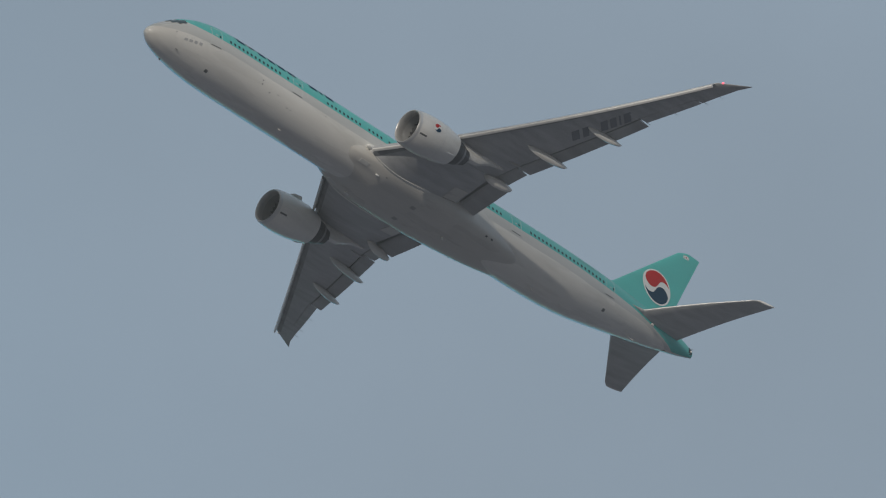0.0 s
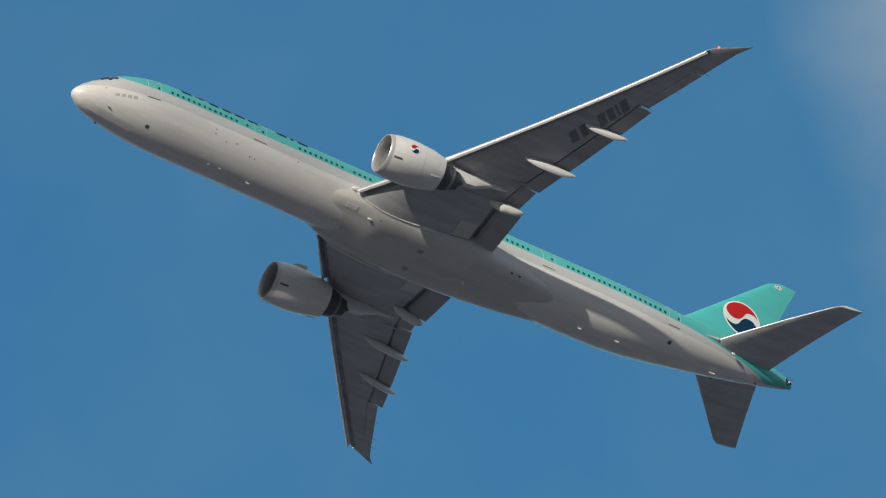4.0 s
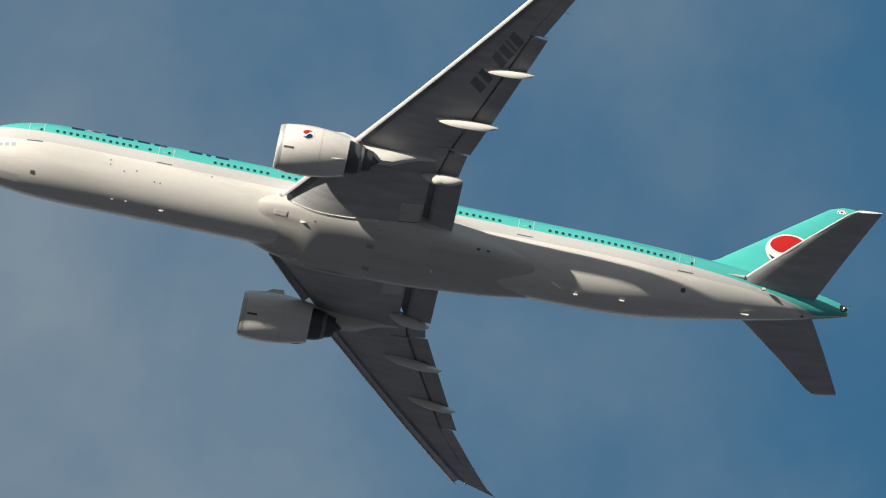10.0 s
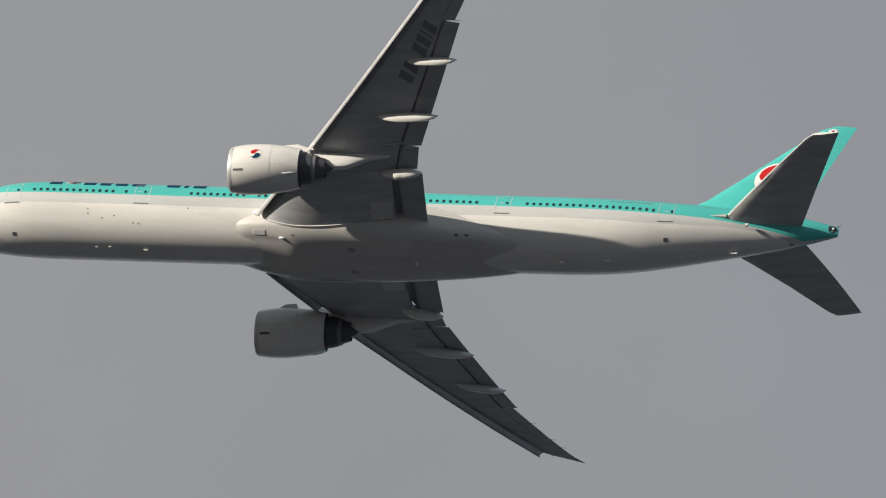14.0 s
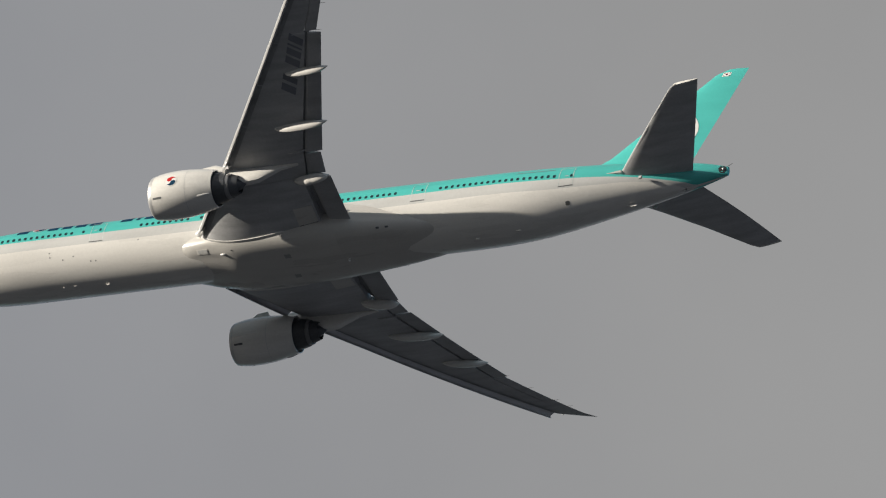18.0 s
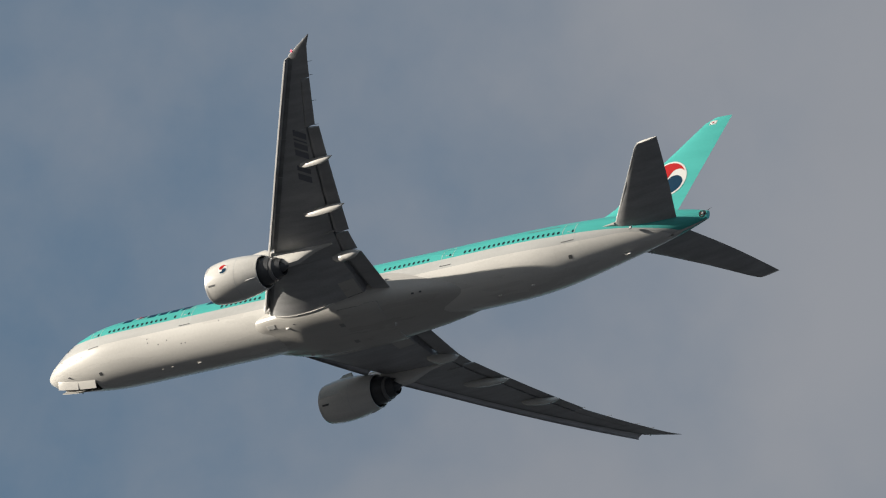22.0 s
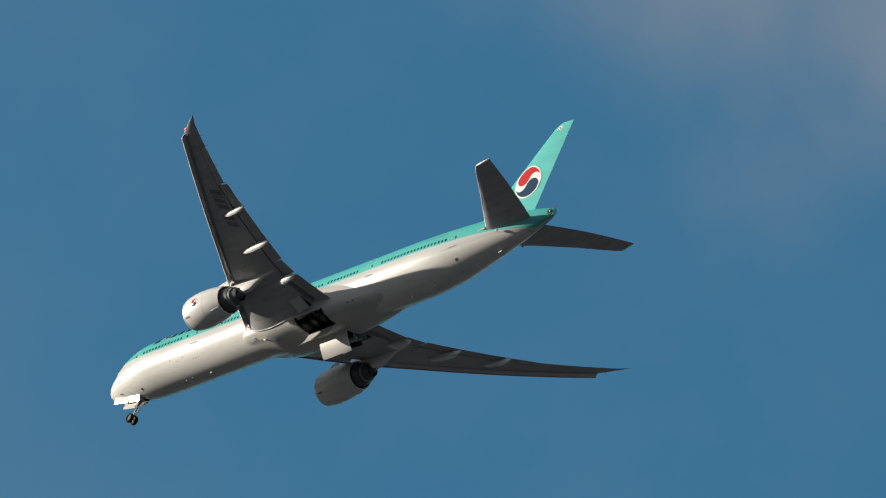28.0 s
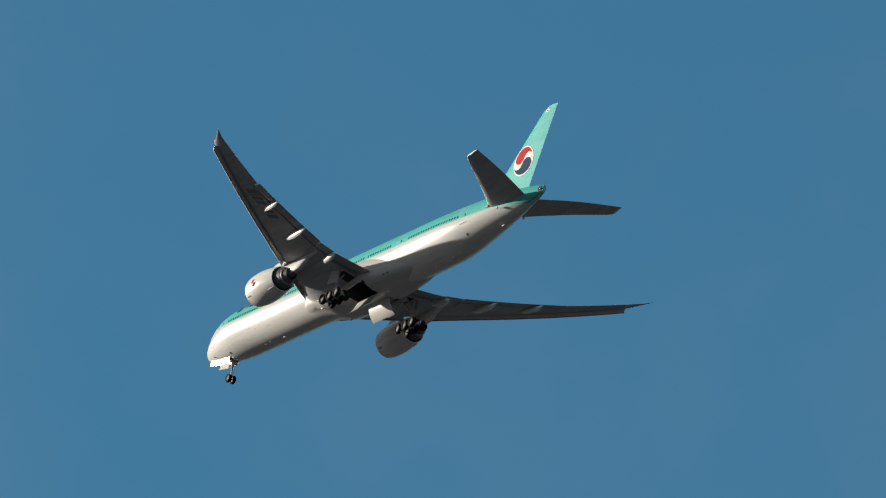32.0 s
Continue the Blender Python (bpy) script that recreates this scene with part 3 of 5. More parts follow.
def build_hull():
    xs = sorted({0.0, 0.06, 0.12, 0.25, 0.4, 0.6, 0.8, 1.0, 1.3, 1.6, 1.9, 2.2, 2.6, 3.0, 3.5, 3.95, 4.4, 4.9, 5.4, 5.95, 6.5, 7.0, 7.6, 8.2}
                | {round(9 + 0.8 * i, 3) for i in range(52)} | {round(50.4 + 0.6 * i, 3) for i in range(38)} | {73.08})
    rows, marks = [], []
    for x in xs:
        zc, ry, rz = curve_at(HULL, x)
        t1, t2 = angle_at(x, curve_at(TEAL_LINE, x)[0]), angle_at(x, curve_at(WHITE_LINE, x)[0])
        t2 = min(t2, t1 - 0.5)
        bay = -math.degrees(math.acos(min(0.98, NOSE_BAY[3] / max(ry, .64))))
        bay = min(bay, t2 - 8)
        half = []
        for k in range(11):
            half.append(90 + (t1 - 90) * k / 11)
        half += [t1, t1 + (t2 - t1) * .33, t1 + (t2 - t1) * .67]
        for k in range(12):
            half.append(t2 + (bay - t2) * k / 12)
        half += [bay, (bay - 90) / 2]
        full = half + [-90] + [180 - a for a in half[:0:-1]]
        ring = []
        for i, a in enumerate(full):
            ring.append(hull(x, a, 0, -1))
        rows.append(ring)
    n = len(rows[0])
    half_n = 28

    def mat(i, j):
        k = j if j < half_n else n - 1 - j
        return 2 if k < 11 else (1 if k < 14 else 0)
    bm = bmesh.new()
    vs = grid(bm, rows, close=True, mat=mat)
    bm.faces.new(vs[0])
    f = bm.faces.new(vs[-1])
    f.material_index = 2
    bm.faces.ensure_lookup_table()
    # the keel is open over the main wheel well, behind the fairing
    bmesh.ops.delete(bm, geom=[f for f in bm.faces if 34.6 < f.calc_center_median().x + OFF.x < 39.4 and f.calc_center_median().z < -1.0], context="FACES")
    cut = [f for f in bm.faces if all(NOSE_BAY[0] - .01 <= v.co.x + OFF.x <= NOSE_BAY[2] + .01 for v in f.verts)
           and f.calc_center_median().z < -1.5 and all(abs(v.co.y) <= NOSE_BAY[3] + 0.03 for v in f.verts)]
    plates = {}
    for f in cut:
        c = f.calc_center_median()
        key = ("front" if c.x + OFF.x < NOSE_BAY[1] else "rear", 1 if c.y > 0 else -1)
        plates.setdefault(key, []).append([v.co.copy() for v in f.verts])
    bmesh.ops.delete(bm, geom=cut, context="FACES")
    ob = part("fuselage", bm, [WHITE, SILVER, TEAL], airliner, "white belly, silver stripe and teal crown")
    return ob, plates


fuselage, nose_plates = build_hull()


def patch(name, mat, x0, x1, a0, a1, side=-1, out=0.012, nx=4, na=4, parent=None, label=""):
    """A thin plate that follows the hull."""
    bm = bmesh.new()
    rows = [[hull(x0 + (x1 - x0) * i / nx, a0 + (a1 - a0) * j / na, out, side) for j in range(na + 1)] for i in range(nx + 1)]
    grid(bm, rows)
    return part(name, bm, mat, parent or fuselage, label)


# ---- wings ----
def wing_z(y):
    d = max(0.0, abs(y) - 3)
    return -1.3 + 0.06 * d + 0.0045 * d * d + 0.24 * math.sin(math.pi * min(1, d / 29))


def lead(y):
    y = abs(y)
    return 26.8 + 0.693 * (y - 2.9) if y <= 30.7 else 46.065 + (y - 30.7) * 1.9


TRAIL = [(0, 40.65), (8.3, 40.65), (8.31, 40.2), (10.7, 40.55), (10.71, 40.72), (22.9, 44.80), (22.91, 44.35), (29.7, 47.57), (31.2, 48.35), (32.3, 49.2)]
HINGE = [(0, 38.05), (8.3, 38.05), (8.31, 38.45), (10.7, 39.0), (10.71, 38.95), (22.9, 43.35), (22.91, 43.25), (28.0, 45.85)]


def straight(table, y):
    y = abs(y)
    for (a, va), (b, vb) in zip(table, table[1:]):
        if y <= b:
            return va + (vb - va) * (y - a) / (b - a)
    return table[-1][1]


def thick(s, t):
    return 5 * t * (.2969 * math.sqrt(max(s, 0)) - .126 * s - .3516 * s ** 2 + .2843 * s ** 3 - .1036 * s ** 4)


def wing_t(y):
    return 0.135 - 0.045 * min(1, max(0, (abs(y) - 3) / 12))


def belly_of_wing(y):
    """The lower skin swells towards the root."""
    return 0.95 + 0.75 * max(0.0, (9.5 - max(abs(y), 2.5)) / 7) ** 1.3


def section(y, side, s0, s1, n=14, grow=0.0, up=1.05):
    """Closed loop round the profile at span y from chord fraction s0 to s1."""
    xl, xt = lead(y), straight(TRAIL, y)
    c, t, z = xt - xl, wing_t(y), wing_z(y)
    low = belly_of_wing(y)
    ss = [s0 + (s1 - s0) * (1 - math.cos(math.pi / 2 * k / n)) for k in range(n + 1)]
    top = [Vector((xl + c * s, side * y, z + c * thick(s, t) * up + grow)) - OFF for s in ss]
    bot = [Vector((xl + c * s, side * y, z - c * thick(s, t) * low - grow)) - OFF for s in ss]
    if s0 == 0:
        bot = bot[1:]
    return top + bot[::-1]


def under(x, y):
    """Height of the wing's lower skin."""
    xl, xt = lead(y), straight(TRAIL, y)
    s = min(1, max(0, (x - xl) / (xt - xl)))
    return wing_z(y) - (xt - xl) * thick(s, wing_t(y)) * belly_of_wing(y)


def build_wing(side):
    ys = [2.6, 3.2, 4.5, 6.0, 8.3, 8.31, 9.5, 10.7, 10.71, 12, 14, 16, 18, 20, 22.9, 22.91, 25, 28.0]
    secs = []
    for y in ys:
        h = (straight(HINGE, y) - lead(y)) / (straight(TRAIL, y) - lead(y))
        secs.append(section(y, side, 0, h))
    for y in (28.01, 29.0, 29.7, 30.4, 30.7, 31.2, 31.6, 32.0, 32.3):
        secs.append(section(y, side, 0, 1.0))
    wing = part("wing", loft(secs), WING, airliner, "grey swept wing with raked tip")
    # slats, run out and drooped ahead of the leading edge
    shape = ((-.14, -.74), (-.31, -.67), (-.40, -.50), (-.31, -.25), (0.0, .0), (.48, .17), (.46, .12), (.06, -.08), (-.19, -.34), (-.23, -.52), (-.12, -.66))
    for y0, y1 in ((3.5, 8.55), (10.3, 14.23), (14.24, 18.23), (18.24, 22.23), (22.24, 26.33), (26.34, 30.5)):
        ss = []
        for k in range(5):
            y = y0 + (y1 - y0) * k / 4
            g = 0.9 * min(1.05, max(0.88, (straight(TRAIL, y) - lead(y)) / 8))
            ss.append([Vector((lead(y) - 0.10 + dx * g, side * y, wing_z(y) - 0.03 + dz * g)) - OFF for dx, dz in shape])
        slat = part("slat", loft(ss), BARE, wing, "bare metal slat, run out")
        # strip on the lower skin behind the slat, the cove's shade as darker grey
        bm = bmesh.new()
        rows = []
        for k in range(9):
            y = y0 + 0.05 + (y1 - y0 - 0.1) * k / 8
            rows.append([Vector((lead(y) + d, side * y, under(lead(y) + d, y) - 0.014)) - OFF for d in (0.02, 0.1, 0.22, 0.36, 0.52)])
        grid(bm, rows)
        part("slat_cove_shade", bm, RECESS_SHADE, wing, "dark cove behind the slat")
    # lamp glass in the wing root, plain white painted for its bright highlight
    bm = bmesh.new()
    bmesh.ops.create_icosphere(bm, subdivisions=3, radius=1.0)
    for v in bm.verts:
        v.co = Vector((v.co.x * .62, v.co.y * .30, v.co.z * .24)) + Vector((27.0, side * 3.12, -1.32)) - OFF
    part("landing_lamp", bm, CHALK, wing, "bright landing lamp glass in the wing root")

    def flap(name, y0, y1, drop, label, mat, gap=0.10):
        fs = []
        for y in [y0 + (y1 - y0) * k / 6 for k in range(7)]:
            xh, xt, xl = straight(HINGE, y), straight(TRAIL, y), lead(y)
            c = xt - xl
            z = wing_z(y)
            h0 = c * thick((xh - xl) / c, wing_t(y))
            loop_t, loop_b = [], []
            for k in range(9):
                s = k / 8
                x = xh + gap + (xt - xh - gap) * s
                t = h0 * (1 - s) ** 0.9 * min(1, 0.35 + 3.2 * math.sqrt(s)) + 0.015
                zz = z - drop * s - 0.02
                loop_t.append(Vector((x, side * y, zz + t * 0.9)) - OFF)
                loop_b.append(Vector((x, side * y, zz - t * 0.95)) - OFF)
            fs.append(loop_t + loop_b[::-1])
        ob = part(name, loft(fs), mat, wing, label)
        # filler ahead of the flap, its darker grey painted for the gap's shade
        inner = 0.6 if y0 < 4 else 0.12
        bm = bmesh.new()
        rows = []
        for y in [y0 - inner + (y1 - y0 + inner + .12) * k / 6 for k in range(7)]:
            xh, xt, xl = straight(HINGE, y), straight(TRAIL, y), lead(y)
            h0 = (xt - xl) * thick((xh - xl) / (xt - xl), wing_t(y))
            z = wing_z(y)
            rows.append([Vector((xh - .05, side * y, z + h0 * .55)) - OFF, Vector((xh + gap + .25, side * y, z + h0 * .30)) - OFF,
                         Vector((xh + gap + .25, side * y, z + h0 * .36)) - OFF, Vector((xh - .05, side * y, z + h0 * .75)) - OFF])
        grid(bm, rows, close=True)
        part("flap_recess_shade", bm, RECESS_SHADE, wing, "dark recess ahead of the flap")
        return ob
    flap("inboard_flap", 3.0, 8.25, 0.45, "slightly lowered inboard flap", PANEL, 0.55)
    flap("flaperon", 8.4, 10.62, 0.12, "", PANEL, 0.12)
    flap("outboard_flap", 10.8, 22.82, 0.12, "slightly lowered outboard flap", PANEL, 0.18)
    flap("aileron", 23.0, 27.95, 0.0, "", WING, 0.03)
    # flap track fairings
    for name, xa, ya, xb, yb, w, d in (("flap_track_fairing", 37.2, 8.1, 40.65, 8.55, 0.42, 0.84), ("flap_track_fairing", 37.4, 13.75, 42.45, 14.2, 0.32, 0.76),
                                       ("flap_track_fairing", 40.2, 19.15, 44.35, 19.65, 0.29, 0.66), ("small_fairing", 37.6, 10.95, 39.5, 11.1, 0.10, 0.2)):
        secs = []
        for k in range(15):
            s = k / 14
            x, y = xa + (xb - xa) * s, ya + (yb - ya) * s
            fat = max(0.03, math.sin(math.pi * min(1, s * 1.01)) ** 0.5) if s < .98 else 0.05
            z = min(under(min(x, straight(HINGE, y)), y), under(x, y) + 0.05) + 0.10 - 0.42 * s * s * (d / 0.7)
            if name == "small_fairing":
                z = under(x, y) + 0.02
            ring = []
            for q in range(12):
                a = 2 * math.pi * q / 12
                ring.append(Vector((x, side * (y + w * fat * math.cos(a)), z - d * 0.5 * fat + d * 0.62 * fat * math.sin(a))) - OFF)
            secs.append(ring)
        part(name, loft(secs), WING if name == "small_fairing" else FAIR, wing, "" if name == "small_fairing" else "pale canoe-shaped flap track fairing")
    # lamp at the tip
    bm = bmesh.new()
    bmesh.ops.create_icosphere(bm, subdivisions=2, radius=0.11)
    bmesh.ops.translate(bm, verts=bm.verts, vec=Vector((46.55, side * 30.98, wing_z(31) + 0.02)) - OFF)
    if side < 0:
        part("position_lamp", bm, REDLAMP, wing, "glowing red wingtip lamp")
    else:
        part("position_lamp", bm, CHALK, wing, "clear wingtip lamp")
    # static wicks at the trailing edge
    for y in (22.95, 25.5, 28.2, 29.6):
        bm = bmesh.new()
        xt = straight(TRAIL, y + .05)
        rod(bm, Vector((xt - .1, side * y, wing_z(y))) - OFF, Vector((xt + .45, side * y, wing_z(y) - .02)) - OFF, 0.025, 0.012, 6)
        part("static_wick", bm, MARK, wing)
    if side < 0:
        # lettering under the wing, given as bars
        for k, (ya, yb) in enumerate(((17.3, 18.0), (18.3, 18.85), (19.95, 20.6), (20.8, 21.4), (21.62, 21.8), (22.05, 22.7))):
            bm = bmesh.new()
            rows = []
            for i in range(4):
                y = ya + (yb - ya) * i / 3
                xm = 40.22 + 0.47 * (y - 17.85)
                rows.append([Vector((xm + .5 * d, -y + .42 * d, under(xm + .5 * d, y - .42 * d) - 0.014)) - OFF for d in (-1, -.5, 0, .5, 1)])
            grid(bm, rows)
            part("letter_bar", bm, INK, wing, "faded dark bar of lettering")
    return wing


build_wing(-1)
build_wing(1)


# ---- belly fairing with main wheel doors ----
# station, half width, depth below the axis of the section
BELLY = [(24.0, 3.55, 2.2), (37.0, 3.55, 2.2), (40.5, 3.25, 2.1), (43.0, 3.0, 1.98), (45.0, 2.7, 1.9), (47.0, 2.35, 1.75), (48.5, 2.05, 1.6)]
BELLY_AXIS, BELLY_POWER = -1.2, 3.2
# station, share of the full section, and how far the nose of the fairing stands off the hull
BELLY_NOSE = [(24.7, 0.0, -0.10), (25.0, 0.0, 0.0), (25.3, 0.04, 0.07), (25.7, 0.13, 0.13), (26.2, 0.28, 0.16), (26.8, 0.46, 0.15), (27.5, 0.64, 0.11), (28.3, 0.79, 0.07), (29.3, 0.90, 0.04), (30.4, 0.97, 0.02), (31.4, 1.0, 0.0)]
MAIN_BAY = (34.75, 39.25, 0.7, 3.6)     # stations and half widths of the wheel well
DOOR_SPLIT = 2.95     # the main door ends here, a narrow side door closes the rest


def belly_point(x, a, side=-1, out=0.0):
    w, h = curve_at(BELLY, x)
    c, s = math.cos(radians(a)), math.sin(radians(a))
    e = 2 / BELLY_POWER
    y, z = (w + out) * abs(c) ** e * (1 if c >= 0 else -1), BELLY_AXIS + (h + out) * abs(s) ** e * (1 if s >= 0 else -1)
    if x < 31.4:
        # the rounded nose of the fairing lies below the wing root and dies away towards the keel
        zs = z * 3.1 / math.hypot(y, z)
        share, stand = curve_at(BELLY_NOSE, x - 1.5 * min(1.7, ((zs + 2.15) / 0.95) ** 2) * max(0.0, min(1.0, (29.0 - x) / 2)))
        low = min(1.0, max(0.0, (-0.75 - zs) / 0.9))
        low = low * low * (3 - 2 * low)
        keel = min(1.0, max(0.0, (-2.5 - zs) / 0.55))
        stand = -0.16 + (stand + 0.16) * low - 0.6 * max(0.0, stand) * keel
        share *= low + (1 - low) * min(1.0, max(0.0, (x - 28) / 2))
        share *= 1 - 0.85 * keel * max(0.0, min(1.0, (30.0 - x) / 3))
        # its lower edge melts into the hull
        melt = min(1.0, max(0.0, (-1.95 - zs) / 0.8)) * max(0.0, min(1.0, (29.5 - x) / 3))
        share *= 1 - 0.75 * melt
        if stand > -0.02:
            stand -= (stand + 0.02) * melt
        k = (3.1 + stand + out) / math.hypot(y, z)
        y, z = y * (k + (1 - k) * share), z * (k + (1 - k) * share)
    return Vector((x, side * y, z)) - OFF


def build_belly():
    xs = sorted({24.7, 24.9, 25.1, 25.3, 25.5, 25.75, 26.0, 26.4, 26.8, 27.2, 27.6, 28.0, 28.4, 28.9, 29.4, 29.9, 30.4, 31.2, 32, 33.4, 34.75, 35.5, 36.3, 37, 37.8, 38.5, 39.25,
                 40.5, 41.7, 43, 44, 45, 46, 47, 48, 48.5})
    angs = [66, 56, 46, 38] + [30 - 4 * k for k in range(29)] + [-85.5, -88, -90]
    full = angs + [-180 - a for a in angs[-2::-1]]
    rows = [[belly_point(x, a, -1) for a in full] for x in xs]
    bm = bmesh.new()
    vs = grid(bm, rows)
    cut, plates = [], {1: [], -1: []}
    for f in bm.faces:
        c = f.calc_center_median()
        if MAIN_BAY[0] <= c.x + OFF.x <= MAIN_BAY[1] and MAIN_BAY[2] < abs(c.y) < MAIN_BAY[3] and c.z < -2.44:
            cut.append(f)
            plates[1 if c.y > 0 else -1].append([v.co.copy() for v in f.verts])
    bmesh.ops.delete(bm, geom=cut, context="FACES")
    return part("belly_fairing", bm, BELLYW, airliner, "smooth white wing-to-body fairing"), plates


belly, main_plates = build_belly()


def plate_door(name, quads, pivot, material, label, thick_in=0.06, tilt=0.0):
    """A door cut out of the skin: the same curved faces with thickness, hung at pivot on a hinge tilted in pitch."""
    bm = bmesh.new()
    back = Matrix.Rotation(radians(-tilt), 3, "Y")
    found = {}

    def vert(p):
        k = tuple(round(c, 4) for c in p)
        if k not in found:
            found[k] = bm.verts.new(back @ (Vector(p) - pivot))
        return found[k]
    for q in quads:
        bm.faces.new([vert(p) for p in q])
    bmesh.ops.recalc_face_normals(bm, faces=bm.faces)
    r = bmesh.ops.extrude_face_region(bm, geom=list(bm.faces))
    for v in r["geom"]:
        if isinstance(v, bmesh.types.BMVert):
            v.co.z += thick_in
    return part(name, bm, material, airliner, label, at=pivot)


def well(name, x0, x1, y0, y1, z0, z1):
    """A box, open below, coloured near black for the shade inside."""
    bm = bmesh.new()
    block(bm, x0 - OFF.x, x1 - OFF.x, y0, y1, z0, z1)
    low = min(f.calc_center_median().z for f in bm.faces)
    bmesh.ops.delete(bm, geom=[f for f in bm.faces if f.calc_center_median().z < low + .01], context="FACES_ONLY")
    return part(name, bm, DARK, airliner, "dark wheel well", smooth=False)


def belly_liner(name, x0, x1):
    """Lining just inside the fairing skin, near black as painted shade, closed above and at both ends, open at the
    wheel doors.
    """
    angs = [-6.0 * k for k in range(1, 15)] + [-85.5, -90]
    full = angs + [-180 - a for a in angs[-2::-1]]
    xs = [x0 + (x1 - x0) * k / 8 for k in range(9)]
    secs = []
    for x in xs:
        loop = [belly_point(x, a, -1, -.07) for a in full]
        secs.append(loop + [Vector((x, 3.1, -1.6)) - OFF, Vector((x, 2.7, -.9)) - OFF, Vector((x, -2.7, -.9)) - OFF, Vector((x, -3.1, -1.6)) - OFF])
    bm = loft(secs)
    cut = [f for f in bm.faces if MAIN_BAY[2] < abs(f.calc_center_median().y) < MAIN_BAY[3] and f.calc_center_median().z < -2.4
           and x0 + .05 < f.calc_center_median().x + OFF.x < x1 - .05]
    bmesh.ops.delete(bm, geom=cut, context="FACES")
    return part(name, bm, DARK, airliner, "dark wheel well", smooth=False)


# ---- tail ----
def fin_line(z):
    """Leading and trailing edge of the fin at height z."""
    le = 60.9 + (z - 3.0) * 1.03
    if z < 4.2:
        le -= (4.2 - z) ** 2 * 1.0
    te = 69.45 + (z - 2.6) * 0.38
    return le, te


def fin_half(x, z):
    le, te = fin_line(z)
    c = te - le
    s = min(1, max(0, (x - le) / c))
    return c * thick(s, 0.095)


def build_fin():
    secs = []
    for z in (1.6, 2.4, 3.0, 3.6, 4.2, 5.5, 7, 8.5, 10, 11.3, 12.2, 12.5, 12.68):
        le, te = fin_line(z)
        if z > 12.3:
            le += (z - 12.3) * 1.5
        c = te - le
        ss = [1 - math.cos(math.pi / 2 * k / 14) for k in range(15)]
        right = [Vector((le + c * s, c * thick(s, 0.095), z)) - OFF for s in ss]
        left = [Vector((le + c * s, -c * thick(s, 0.095), z)) - OFF for s in ss[1:]]
        secs.append(right + left[::-1])
    return part("fin", loft(secs), TEAL, airliner, "teal vertical tail fin with round emblem")


fin = build_fin()


def disc_shape(name, mat, parent, place, lo, hi, u0, u1, nu=26, nv=7, label=""):
    """A thin shape between two curves v=lo(u) and v=hi(u), laid on a surface by place(u, v)."""
    bm = bmesh.new()
    rows = []
    for i in range(nu + 1):
        u = u0 + (u1 - u0) * (0.5 - 0.5 * math.cos(math.pi * i / nu))
        a, b = lo(u), hi(u)
        b = max(a + 1e-4, b)
        rows.append([place(u, a + (b - a) * j / nv) for j in range(nv + 1)])
    grid(bm, rows)
    return part(name, bm, mat, parent, label)


def emblem(parent, place, r, turn, flip=1, gap=0.16):
    """A round badge: white ground, a red and a blue comma. place(p, q, out) lays it on its surface."""
    ct, st = math.cos(radians(turn)), math.sin(radians(turn))

    def laid(out):
        return lambda u, v: place(flip * (u * ct - v * st), u * st + v * ct, out)

    def arc(u, rr):
        return math.sqrt(max(0, rr * rr - u * u))

    def wave(u, rr):
        h = rr / 2
        return -arc(u + h, h) if u < 0 else arc(u - h, h)
    disc_shape("emblem_ground", CHALK, parent, laid(0.010), lambda u: -arc(u, r), lambda u: arc(u, r), -r, r, 26, 12, "white round badge")
    k = 0.91 * r
    g = gap * r
    disc_shape("emblem_red", RED, parent, laid(0.022), lambda u: wave(u, k) + g, lambda u: arc(u, k), -k * .96, k * .93, 30, 9, "red comma of the badge")
    disc_shape("emblem_blue", BLUE, parent, laid(0.022), lambda u: -arc(u, k), lambda u: wave(u, k) - g, -k * .93, k * .96, 30, 9, "dark blue comma of the badge")


for sd in (-1, 1):
    emblem(fin, lambda p, q, out, sd=sd: Vector((67.72 + p, sd * (fin_half(67.72 + p, 6.38 + q) + out + .012), 6.38 + q)) - OFF, 1.97, -16, 1 if sd < 0 else -1, 0.185)

    def flag_at(p, q, out, sd=sd):
        return Vector((71.4 + p + q * .3, sd * (fin_half(71.4 + p + q * .3, 12.1 + q) + out), 12.1 + q)) - OFF
    disc_shape("flag", CHALK, fin, lambda u, v: flag_at(u, v, .012), lambda u: -.21, lambda u: .21, -.36, .36, 6, 4, "small white flag marking")
    disc_shape("flag_dot", RED, fin, lambda u, v: flag_at(u, v, .026), lambda u: .002, lambda u: math.sqrt(max(0, .0100 - u * u)), -.10, .10, 8, 3, "red half of the flag's dot")
    disc_shape("flag_dot", BLUE, fin, lambda u, v: flag_at(u, v, .026), lambda u: -math.sqrt(max(0, .0100 - u * u)), lambda u: -.002, -.10, .10, 8, 3, "blue half of the flag's dot")
    for du in (-.25, .25):
        for dv in (-.13, .13):
            disc_shape("flag_mark", MARK, fin, lambda u, v, du=du, dv=dv: flag_at(du + u, dv + v, .026), lambda u: -.04, lambda u: .04, -.05, .05, 2, 2)


